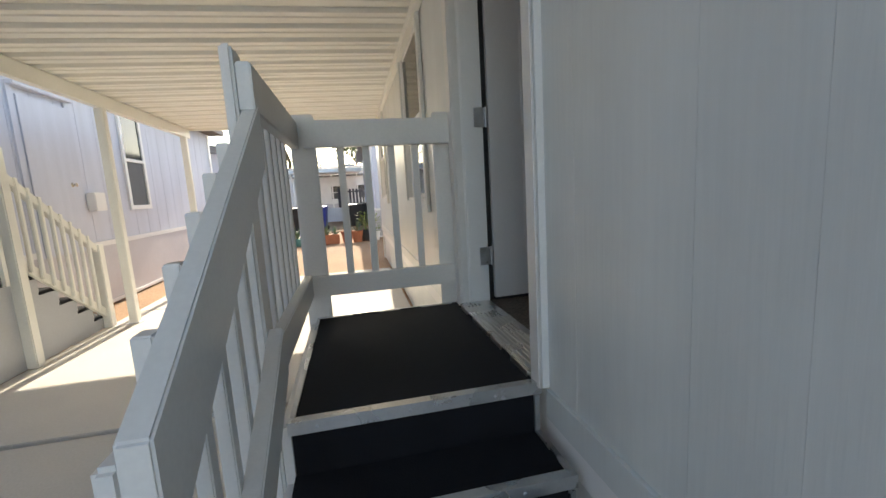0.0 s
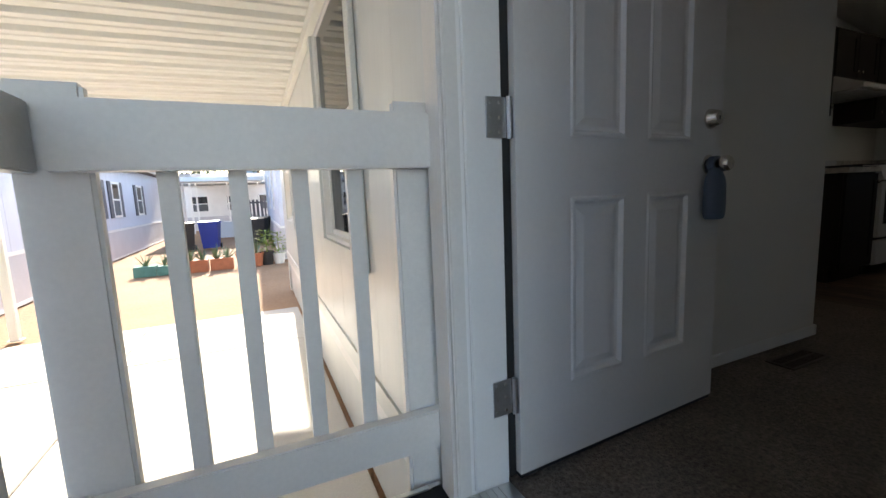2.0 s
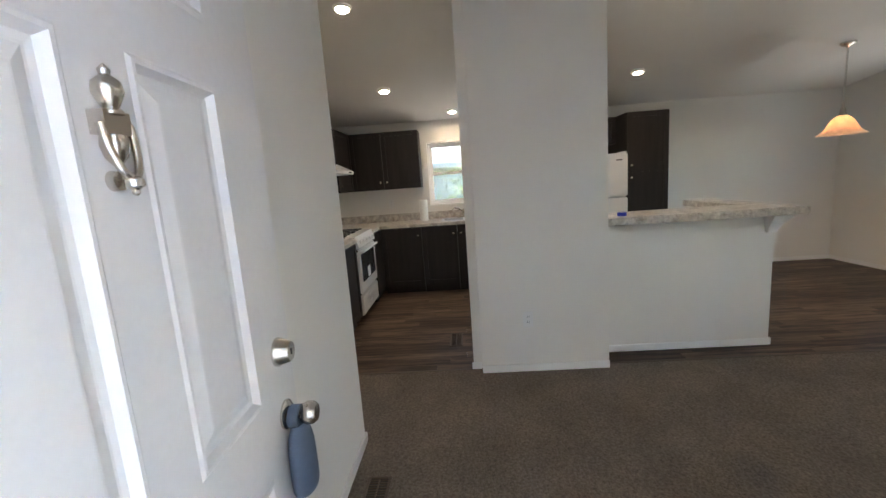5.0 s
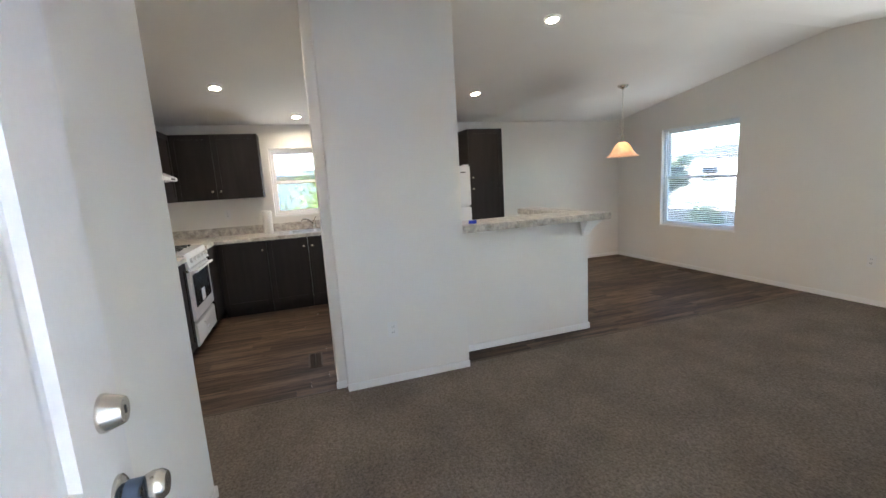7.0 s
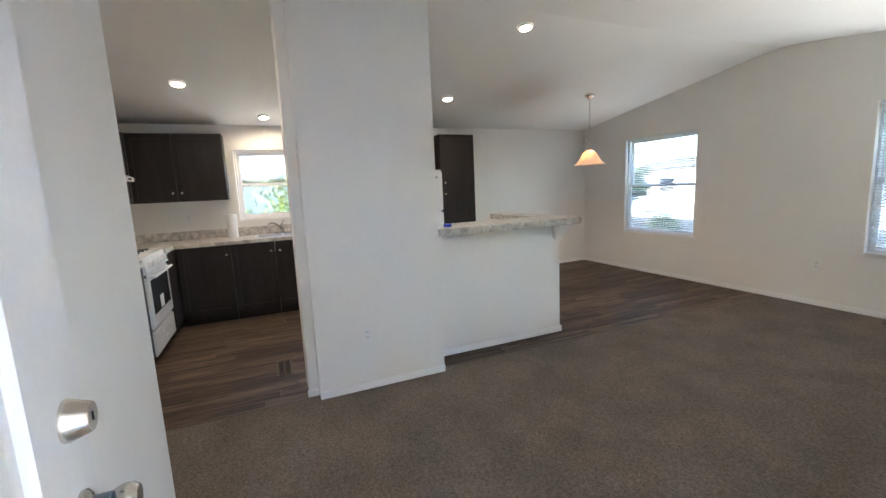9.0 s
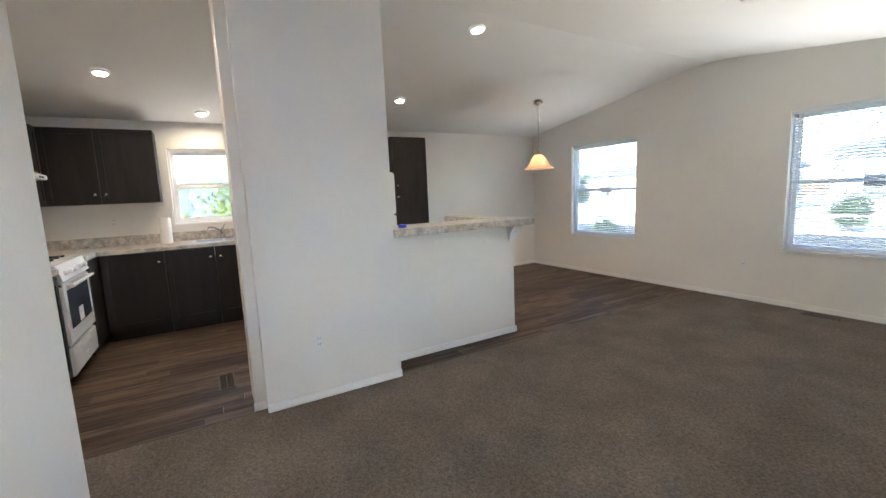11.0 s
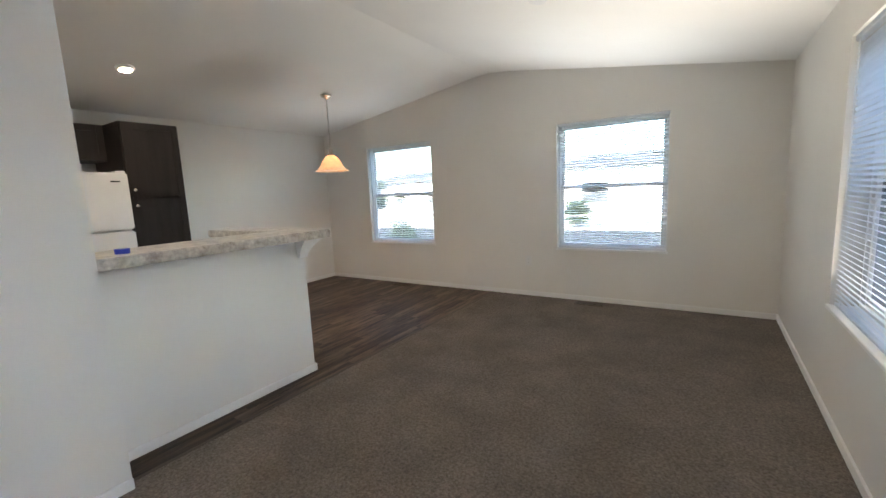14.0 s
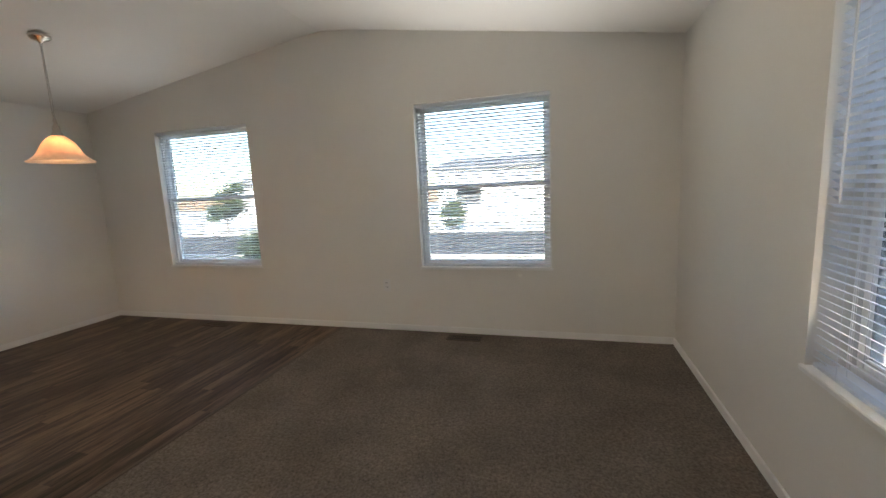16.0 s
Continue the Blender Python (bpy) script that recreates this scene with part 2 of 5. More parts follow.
PAPER = mat("paper_towel", (0.80, 0.79, 0.76), 0.95, vary=0.03, scale=10, fine=120, bump=0.1)
BLUE = mat("blue_plastic", (0.02, 0.045, 0.55), 0.4, vary=0.05, scale=10, fine=100, bump=0.0)
PLATE = mat("outlet_plate", (0.80, 0.79, 0.77), 0.4, vary=0.01, scale=6, fine=80, bump=0.0)
DARK = mat("dark_slot", (0.02, 0.02, 0.02), 0.7, vary=0.1, bump=0.0)
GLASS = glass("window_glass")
LAMP = glow("downlight_lens", (1.0, 0.84, 0.66), 8.0)
SHADE_GLOW = 0.006
BULB = glow("bulb_glass", (1.0, 0.68, 0.44), 3.0)

# ---- plan ----
FL = 0.73
XW, XO, XE = 0.77, 0.578, 6.47
YS, YN = -3.18, 3.52
RIDGE, ZR, ZE = 3.58, 3.39, 2.965
DOOR = (1.275, 2.185, 0.70, 2.79)
DOOR_IN = (1.25, 2.245, 0.70, 2.81)
SIDE_WIN = (-1.49, -0.42, 1.315, 2.69)
WIN_A, WIN_B = (4.455, 5.59, 1.315, 2.69), (1.67, 2.775, 1.315, 2.69)
KIT_WIN = (1.25, 2.22, 1.83, 2.67)
NORTH_WIN = (3.18, 4.24, 1.29, 2.665)
NORTH_WIN2 = (6.75, 7.8, 1.29, 2.665)
HOUSE_N, HOUSE_S = 9.0, YS - 0.19

# ---- ground ----
bm = bmesh.new()
bx(bm, -600, 600, -600, 600, -0.6, -0.03)
struct("ground", bm, DIRT, "bare reddish brown dirt yard", "ground")
driveway = thing("driveway", (0, 0, 0), "pale concrete driveway slabs beside the house", "driveway", "", "structure")
for i, y in enumerate((-10.4, -7.1, -3.8, -0.5, 2.83, 6.13)):
    top = 7.62 if i == 5 else y + 3.28
    for x0, x1 in ((-2.95, -1.26), (-1.25, XO)):
        box("concrete_slab", x0, x1, y, top, -0.14, 0.0, CONCRETE, driveway, bevel=0.006)

# ---- the house: floors ----
bm = bmesh.new()
bx(bm, XO + 0.01, XE + 0.15, YS - 0.15, HOUSE_N - 0.1, FL - 0.25, FL - 0.012)
struct("subfloor", bm, TRIM, "wooden subfloor under the rooms", "floor")
bm = bmesh.new()
bx(bm, XW - 0.07, 3.605, YS, YN, FL - 0.012, FL)
struct("carpet_floor", bm, CARPET, "brown cut pile carpet in the living room", "carpet")
wood_floor = thing("wood_floor", (3.605, YS, FL), "dark walnut vinyl planks in kitchen and dining area", "floor", "", "structure")

# ---- walls ----
bm = bmesh.new()
with_holes(bm, "x", XO + 0.07, XW, HOUSE_S + 0.02, HOUSE_N - 0.02, 0.45, 3.5, [DOOR_IN, SIDE_WIN, NORTH_WIN, NORTH_WIN2])
struct("wall_west", bm, WALL, "off-white painted wall with the front door", "wall")
bm = bmesh.new()
with_holes(bm, "y", YS - 0.13, YS, XW, XE, FL - 0.05, 3.5, [WIN_A, WIN_B])
struct("wall_south", bm, WALL, "off-white painted gable wall with two windows", "wall")
bm = bmesh.new()
with_holes(bm, "x", XE, XE + 0.15, HOUSE_S, YN + 0.1, 0.45, 3.5, [KIT_WIN])
struct("wall_east", bm, WALL, "off-white painted wall behind kitchen and dining area", "wall")
bm = bmesh.new()
bx(bm, 2.67, XE, YN, YN + 0.1, FL - 0.05, 3.5)
struct("wall_north", bm, WALL, "off-white painted kitchen end wall", "wall")
bm = bmesh.new()
bx(bm, XW, 2.77, 2.39, 2.49, FL, 3.5)
bx(bm, 2.67, 2.77, 2.49, YN, FL, 3.5)
struct("wall_entry", bm, WALL, "off-white painted partition beside the open door", "wall")
bm = bmesh.new()
bx(bm, 3.54, 3.608, 0.786, 1.697, FL, 3.5)
struct("wall_column_front", bm, WALL, "off-white painted wall column facing the living room", "wall", 0.006)
bm = bmesh.new()
bx(bm, 3.61, 3.90, 0.786, 1.76, FL, 3.5)
struct("wall_column_back", bm, WALL, "off-white painted wall column facing the kitchen", "wall", 0.006)
bm = bmesh.new()
bx(bm, 3.80, 3.92, -0.496, 0.784, FL, 1.732)
bx(bm, 3.922, 4.84, -0.496, -0.40, FL, 1.732)
struct("half_wall", bm, WALL, "off-white half wall under the breakfast bar", "half wall", 0.004)

# ---- ceiling and roof ----
bm = bmesh.new()
prism(bm, [(XW - 0.06, ZE - 0.009), (RIDGE - 0.25, ZR - 0.034), (RIDGE, ZR - 0.012), (RIDGE + 0.25, ZR - 0.034), (XE + 0.06, ZE - 0.009), (XE + 0.06, ZE + 0.08), (RIDGE, ZR + 0.09), (XW - 0.06, ZE + 0.08)], "y", YS - 0.1, YN + 0.06)
struct("ceiling", bm, CEILING, "off-white vaulted ceiling with fine texture", "ceiling")
bm = bmesh.new()
prism(bm, [(XO - 0.28, 3.08), (RIDGE, 3.62), (XE + 0.45, 3.08), (XE + 0.45, 3.16), (RIDGE, 3.72), (XO - 0.28, 3.16)], "y", HOUSE_S - 0.35, HOUSE_N + 0.3)
struct("roof", bm, SKIRT, "low gabled roof over the house", "roof")
bm = bmesh.new()
bx(bm, XO + 0.005, XE + 0.14, HOUSE_N - 0.12, HOUSE_N, 0, 3.5)
struct("wall_far_end", bm, SIDING, "white siding on the house's back end", "wall")
bm = bmesh.new()
bx(bm, XO, XE + 0.15, HOUSE_S, HOUSE_S + 0.05, 0, FL - 0.06)
bx(bm, XE + 0.1, XE + 0.15, HOUSE_S + 0.05, HOUSE_N, 0, 0.44)
struct("skirting", bm, SKIRT, "painted skirting round the house's base", "skirting")

# ---- baseboards and trims ----
bm = bmesh.new()
for b in ((XW, XW + 0.012, YS, 1.19), (XW + 0.012, XE - 0.012, YS, YS + 0.012), (XE - 0.012, XE, YS, -0.72), (XW + 0.012, 2.77, 2.378, 2.39), (2.77, 2.782, 2.378, YN),
          (3.528, 3.54, 0.786, 1.697), (3.598, 3.608, 1.70, 1.772), (3.788, 3.80, -0.496, 0.784), (3.788, 4.84, -0.508, -0.496)):
    bx(bm, *b, FL, FL + 0.055)
struct("baseboard", bm, TRIM, "low white baseboard along the walls", "baseboard", 0.003)

# ---- windows and blinds ----
def lpart(name, bm, material, parent, label="", bevel=0.0, smooth=False):
    """A part built in its parent's own coordinates."""
    ob = part(name, bm, material, None, label, bevel, smooth)
    ob.parent = parent
    return ob


def ring(bm, x0, x1, z0, z1, y0, y1, w):
    bx(bm, x0, x0 + w, y0, y1, z0, z1)
    bx(bm, x1 - w, x1, y0, y1, z0, z1)
    bx(bm, x0 + w, x1 - w, y0, y1, z0, z0 + w)
    bx(bm, x0 + w, x1 - w, y0, y1, z1 - w, z1)


def window_unit(name, m, w, h, depth, label, trim_out=True, dark=False):
    win = tagged(new(name), label, "window", "", "structure")
    win.matrix_world = m
    bm = bmesh.new()
    ring(bm, 0, w, 0, h, depth - 0.075, depth + 0.012, 0.022)
    lpart("window_frame", bm, TRIM, win, "", 0.003)
    bm = bmesh.new()
    ring(bm, 0.023, w - 0.023, 0.023, h * 0.5 + 0.02, depth - 0.06, depth - 0.03, 0.036)
    lpart("lower_sash", bm, TRIM, win, "", 0.003)
    bm = bmesh.new()
    ring(bm, 0.023, w - 0.023, h * 0.5 - 0.02, h - 0.023, depth - 0.026, depth + 0.002, 0.036)
    lpart("upper_sash", bm, TRIM, win, "", 0.003)
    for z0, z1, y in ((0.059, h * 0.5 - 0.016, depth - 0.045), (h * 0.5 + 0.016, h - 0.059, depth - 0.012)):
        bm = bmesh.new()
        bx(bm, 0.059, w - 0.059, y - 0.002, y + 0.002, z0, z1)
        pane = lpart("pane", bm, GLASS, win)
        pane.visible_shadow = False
    bm = bmesh.new()
    bx(bm, -0.012, w + 0.012, -0.014, depth - 0.078, -0.018, 0.004)
    lpart("window_sill", bm, TRIM, win, "", 0.003)
    if trim_out:
        bm = bmesh.new()
        ring(bm, -0.085, w + 0.085, -0.085, h + 0.085, depth + 0.004, depth + 0.03, 0.083)
        lpart("outer_trim", bm, SIDING, win, "", 0.003)
    return win


bm = bmesh.new()
prism(bm, [(-0.0125, -0.0006), (-0.005, 0.0016), (0.005, 0.0016), (0.0125, -0.0006), (0.0125, 0.0002), (0.005, 0.0024), (-0.005, 0.0024), (-0.0125, 0.0002)], "x", -0.5, 0.5)
SLAT_MESH = bpy.data.meshes.new("slat")
bm.to_mesh(SLAT_MESH)
bm.free()
SLAT_MESH.materials.append(SLAT)


def blind(m, w, h, label, y=0.032, tilt=-22):
    b = tagged(new("window_blind"), label, "blind", "window blinds")
    b.matrix_world = m
    bm = bmesh.new()
    bx(bm, 0.006, w - 0.006, y - 0.016, y + 0.016, h - 0.03, h - 0.001)
    lpart("headrail", bm, SLAT, b, "", 0.002)
    bm = bmesh.new()
    bx(bm, 0.01, w - 0.01, y - 0.012, y + 0.012, 0.006, 0.02)
    lpart("bottom_rail", bm, SLAT, b, "", 0.002)
    n = int((h - 0.06) / 0.0265)
    for i in range(n):
        s = new("slat", SLAT_MESH)
        s.parent = b
        s.matrix_basis = pose(w / 2, y, 0.034 + i * 0.0265, tilt) @ Matrix.Diagonal((w - 0.02, 1, 1, 1))
    for u in (0.14, w - 0.14):
        for dy in (-0.0135, 0.0135):
            bm = bmesh.new()
            cyl(bm, (u, y + dy, 0.015), (u, y + dy, h - 0.02), 0.0009, seg=5)
            lpart("ladder_cord", bm, SLAT, b)
    bm = bmesh.new()
    cyl(bm, (0.09, y - 0.02, h * 0.42), (0.09, y - 0.018, h - 0.03), 0.004, seg=8)
    lpart("tilt_wand", bm, APPLIANCE, b, "clear plastic wand")
    return b


H = 1.375
w1 = pose(WIN_A[1], YS, WIN_A[2], 0, 0, 180)
w2 = pose(WIN_B[1], YS, WIN_B[2], 0, 0, 180)
w3 = pose(XW, SIDE_WIN[0], SIDE_WIN[2], 0, 0, 90)
w4 = pose(XE, KIT_WIN[1], KIT_WIN[2], 0, 0, -90)
window_unit("window_1", w1, WIN_A[1] - WIN_A[0], H, 0.13, "white vinyl single-hung window in the gable wall")
window_unit("window_2", w2, WIN_B[1] - WIN_B[0], H, 0.13, "white vinyl single-hung window in the gable wall")
window_unit("window_3", w3, SIDE_WIN[1] - SIDE_WIN[0], H, XW - XO, "white vinyl single-hung window facing the carport")
window_unit("window_4", w4, KIT_WIN[1] - KIT_WIN[0], 0.84, 0.15, "white vinyl window over the kitchen sink")
for nm, nw in (("window_5", NORTH_WIN), ("window_6", NORTH_WIN2)):
    window_unit(nm, pose(XW, nw[0], nw[2], 0, 0, 90), nw[1] - nw[0], nw[3] - nw[2], XW - XO, "white-framed window in the white siding")
blind(w1, WIN_A[1] - WIN_A[0], H, "white mini blind with open slats, fully lowered")
blind(w2, WIN_B[1] - WIN_B[0], H, "white mini blind with open slats, fully lowered")
blind(w3, SIDE_WIN[1] - SIDE_WIN[0], H, "white mini blind with open slats, fully lowered", 0.030, -30)

# ---- the front door ----
frame_ob = thing("door_1", (XO, DOOR[0], FL), "white front door frame with wide outer trim", "door frame", "", "structure")
bm = bmesh.new()
bx(bm, XO + 0.004, 0.712, DOOR[0] - 0.022, DOOR[0], 0.72, DOOR[3])
bx(bm, XO + 0.004, 0.712, DOOR[1], DOOR[1] + 0.022, 0.72, DOOR[3])
bx(bm, XO + 0.004, 0.712, DOOR[0], DOOR[1], DOOR[3] - 0.022, DOOR[3])
part("jamb", bm, TRIM, frame_ob, "", 0.002)
bm = bmesh.new()
for y in (DOOR[0], DOOR[1] - 0.012):
    bx(bm, XO + 0.02, XO + 0.05, y, y + 0.012, 0.742, DOOR[3] - 0.022)
bx(bm, XO + 0.02, XO + 0.05, DOOR[0] + 0.012, DOOR[1] - 0.012, DOOR[3] - 0.036, DOOR[3] - 0.022)
part("door_stop", bm, TRIM, frame_ob, "", 0.003)
for y0, y1 in ((DOOR[0] - 0.075, DOOR[0] + 0.004), (DOOR[1] - 0.004, DOOR[1] + 0.095)):
    bm = bmesh.new()
    bx(bm, XO - 0.028, XO + 0.012, y0, y1, 0.70, DOOR[3] + 0.08)
    bx(bm, XO - 0.036, XO - 0.026, y0 + (0.012 if y0 > 2 else 0.0), y1 - (0.0 if y0 > 2 else 0.012), 0.70, DOOR[3] + 0.08)
    part("outer_trim", bm, RAIL, frame_ob, "", 0.004)
bm = bmesh.new()
bx(bm, XO - 0.028, XO + 0.012, DOOR[0] + 0.006, DOOR[1] - 0.006, DOOR[3] - 0.004, DOOR[3] + 0.08)
part("head_trim", bm, RAIL, frame_ob, "", 0.004)
bm = bmesh.new()
for y0, y1 in ((DOOR_IN[0] - 0.06, DOOR_IN[0] + 0.004), (DOOR_IN[1] - 0.004, DOOR_IN[1] + 0.06)):
    bx(bm, XW + 0.001, XW + 0.014, y0, y1, FL, DOOR[3] + 0.06)
part("inner_trim", bm, TRIM, frame_ob, "", 0.003)
sill = box("threshold", XO - 0.045, 0.712, DOOR[0], DOOR[1], 0.70, 0.735, ALUM, frame_ob, "ribbed aluminium threshold", 0.004)
for i in range(7):
    x = XO - 0.032 + i * 0.02
    box("threshold_rib", x, x + 0.008, DOOR[0] + 0.01, DOOR[1] - 0.01, 0.7345, 0.7385, ALUM, sill)

# added strip: the hinge-side gap's darkness is put into its colour
box("gap_strip", 0.7135, 0.738, 2.189, 2.207, 0.742, DOOR[3] - 0.024, DARK, frame_ob, "dark strip filling the hinge-side door gap")

HX, HY = 0.742, 2.170
door = thing("front_door", (HX, HY, 0.75), "white six-panel front door standing wide open", "door")
door.rotation_euler = (0, 0, radians(3.0))
DW, DH, DT = 0.91, 2.02, 0.044
rows_z = ((0.235, 0.775), (0.945, 1.575), (1.69, 1.89))
cols_x = ((0.19, 0.412), (0.515, 0.73))
bm = bmesh.new()
with_holes(bm, "y", 0, DT, 0, DW, 0, DH, [(a, b, c, d) for a, b in cols_x for c, d in rows_z])
bmesh.ops.remove_doubles(bm, verts=bm.verts, dist=0.0001)
leaf = lpart("leaf", bm, DOORPAINT, door)
for a, b in cols_x:
    for c, d in rows_z:
        bm = bmesh.new()
        rings = []
        # raised panel: a bead, a cove down and a field that rises again
        for inset, y in ((-0.002, -0.001), (0.004, -0.005), (0.010, -0.005), (0.018, 0.008), (0.026, 0.010), (0.030, 0.010), (0.052, 0.002), (0.056, 0.0015)):
            rings.append([bm.verts.new((x, y, z)) for x, z in ((a + inset, c + inset), (b - inset, c + inset), (b - inset, d - inset), (a + inset, d - inset))])
        for r0, r1 in zip(rings, rings[1:]):
            for i in range(4):
                bm.faces.new((r0[i], r0[(i + 1) % 4], r1[(i + 1) % 4], r1[i]))
        bm.faces.new(rings[-1])
        back = [bm.verts.new((x, DT - 0.002, z)) for x, z in ((a, c), (b, c), (b, d), (a, d))]
        bm.faces.new(back[::-1])
        bmesh.ops.recalc_face_normals(bm, faces=bm.faces)
        lpart("door_panel", bm, DOORPAINT, leaf)
bm = bmesh.new()
bx(bm, 0.004, DW - 0.004, 0.004, DT - 0.004, -0.014, -0.001)
lpart("door_sweep", bm, DARK, door, "dark rubber door sweep")
for z in (0.24, 0.985, 1.81):
    hinge = lpart("hinge", *(lambda b: (bx(b, -0.003, -0.0005, 0.001, 0.041, z - 0.05, z + 0.05), b)[1:])(bmesh.new()), STEEL, door, "zinc-plated hinge leaf", 0.001)
    bm = bmesh.new()
    cyl(bm, (-0.0135, 0.006, z - 0.052), (-0.0135, 0.006, z + 0.052), 0.0065, seg=12)
    lpart("knuckle", bm, STEEL, hinge)
    bm = bmesh.new()
    bx(bm, -0.080, -0.020, 0.010, 0.0135, z - 0.05, z + 0.05)
    lpart("jamb_leaf", bm, STEEL, hinge, "", 0.001)
    for u in (-0.068, -0.040):
        for dz in (-0.036, 0.0, 0.036):
            bm = bmesh.new()
            spin(bm, [(0.0045, 0.003), (0.004, 0.0055), (0.001, 0.006)], (u, 0.0135, z + dz), 10, "Y")
            lpart("screw", bm, ALUM, hinge)
bolt = lpart("deadbolt", *(lambda b: (spin(b, [(0.033, 0.0), (0.033, 0.006), (0.030, 0.012), (0.024, 0.030), (0.022, 0.033), (0.001, 0.033)], (0.837, 0, 1.02), 32, "Y"), b)[1:])(bmesh.new()), NICKEL, door, "brushed nickel deadbolt cylinder")
bm = bmesh.new()
bx(bm, 0.8355, 0.8385, -0.0345, -0.0325, 1.013, 1.027)
lpart("keyhole", bm, DARK, bolt)
knob = lpart("door_knob", *(lambda b: (spin(b, [(0.034, 0.0), (0.034, 0.005), (0.028, 0.010), (0.013, 0.014), (0.012, 0.034), (0.022, 0.040), (0.027, 0.052), (0.026, 0.066), (0.020, 0.074), (0.001, 0.076)], (0.837, 0, 0.865), 32, "Y"), b)[1:])(bmesh.new()), NICKEL, door, "brushed nickel round door knob")
for o in (bolt, knob):
    o.data.shade_smooth()
    o.data.set_sharp_from_angle(angle=radians(40))
# knocker: urn top, hinge block, swinging bow and strike
kx = 0.455
knock = lpart("door_knocker", *(lambda b: (spin(b, [(0.001, 1.545), (0.007, 1.538), (0.006, 1.532), (0.015, 1.524), (0.017, 1.512), (0.012, 1.500), (0.009, 1.494), (0.013, 1.490), (0.013, 1.486), (0.001, 1.485)], (kx, -0.014, 0.0), 16), bx(b, kx - 0.021, kx + 0.021, -0.020, 0.0, 1.462, 1.490), spin(b, [(0.014, 1.462), (0.016, 1.45), (0.012, 1.435), (0.004, 1.425)], (kx, -0.01, 0.0), 12), b)[3:])(bmesh.new()), NICKEL, door, "brushed nickel door knocker", 0.0, True)
bm = bmesh.new()
# a bow of one smooth bent rod
steps = 20
bow = [(kx - 0.023 * math.cos(math.pi * k / steps), -0.016 - 0.010 * math.sin(math.pi * k / steps), 1.474 - 0.064 * math.sin(math.pi * k / steps) ** 0.8) for k in range(steps + 1)]
for p, q in zip(bow, bow[1:]):
    cyl(bm, p, q, 0.005, 0.005, 12)
    bmesh.ops.create_icosphere(bm, subdivisions=2, radius=0.0051, matrix=Matrix.Translation(q))
spin(bm, [(0.001, 1.388), (0.005, 1.391), (0.004, 1.395), (0.011, 1.400), (0.011, 1.408), (0.006, 1.412), (0.001, 1.414)], (kx, -0.026, 0.0), 14)
spin(bm, [(0.013, 0.0), (0.012, 0.010), (0.001, 0.012)], (kx, 0, 1.408), 14, "Y")
lpart("bow", bm, NICKEL, knock, "", 0.0, True)
# key safe hung on the knob
lk = thing("key_lockbox", (1.60, 2.2, 1.40), "blue-grey lockbox hanging from the door knob", "lockbox")
lx, ly = HX + 0.825, HY + 0.045 - 0.034
bm = bmesh.new()
spin(bm, [(0.001, 1.425), (0.034, 1.427), (0.042, 1.433), (0.046, 1.446), (0.047, 1.48), (0.045, 1.545), (0.040, 1.568), (0.032, 1.584), (0.026, 1.600), (0.001, 1.602)], (0, 0, 0), 28)
for v in bm.verts:
    v.co = Vector((lx + v.co.x, ly + 0.6 * v.co.y, v.co.z))
part("body", bm, LOCKBOX, lk, smooth=True)
bm = bmesh.new()
spin(bm, [(0.017, 0.003), (0.027, 0.003), (0.027, 0.026), (0.017, 0.026), (0.017, 0.003)], (lx, ly + 0.018, 1.615), 24, "Y")
part("shackle_collar", bm, LOCKBOX, lk, smooth=True)

# ---- entry steps ----
stairs = thing("entry_stairs", (0.15, 0.8, 0), "porch steps with black coated treads and metal nosings", "stairs")
DZ = 0.710
SX0, SX1 = -0.243, 0.548
LAND_Y0, LAND_Y1 = 1.225, 2.30
box("deck", SX0, SX1, LAND_Y0, LAND_Y1, DZ - 0.033, DZ, TREAD, stairs, "black coated landing", 0.003)
STEP_Z, STEP_D = 0.1775, 0.225
for i in range(1, 4):
    z, y0 = DZ - i * STEP_Z, LAND_Y0 - i * STEP_D
    box("tread", SX0, SX1, y0, y0 + STEP_D + 0.02, z - 0.033, z, TREAD, stairs, "black coated tread", 0.003)
for i in range(0, 4):
    z, y0 = DZ - i * STEP_Z, LAND_Y0 - i * STEP_D
    box("riser", SX0 + 0.004, SX1 - 0.004, y0 + 0.012, y0 + 0.026, max(0.004, z - STEP_Z), z - 0.034, TREAD, stairs, "dark painted riser")
    bm = bmesh.new()
    prism(bm, [(y0 - 0.004, z - 0.036), (y0 + 0.001, z - 0.036), (y0 + 0.001, z + 0.001), (y0 + 0.030, z + 0.001), (y0 + 0.030, z + 0.004), (y0 - 0.004, z + 0.005)], "x", SX0 - 0.004, SX1 + 0.012)
    nose = part("nosing", bm, ALUM, stairs, "worn aluminium nosing")
    for u in (0.08, 0.36, 0.64):
        bm = bmesh.new()
        spin(bm, [(0.006, 0.0), (0.005, 0.003), (0.001, 0.004)], (SX0 + u, y0 - 0.004, z - 0.018), 10, "Y")
        part("screw", bm, STEEL, nose)
    if i:
        box("side_trim", SX1 - 0.012, SX1 + 0.006, y0 + 0.012, y0 + STEP_D + 0.012, z, z + 0.012, ALUM, stairs, "aluminium edge trim", 0.002)
        box("corner_trim", SX1 - 0.014, SX1 + 0.004, y0 + STEP_D - 0.005, y0 + STEP_D + 0.010, z + 0.012, z + STEP_Z - 0.04, ALUM, stairs, "aluminium edge trim", 0.002)
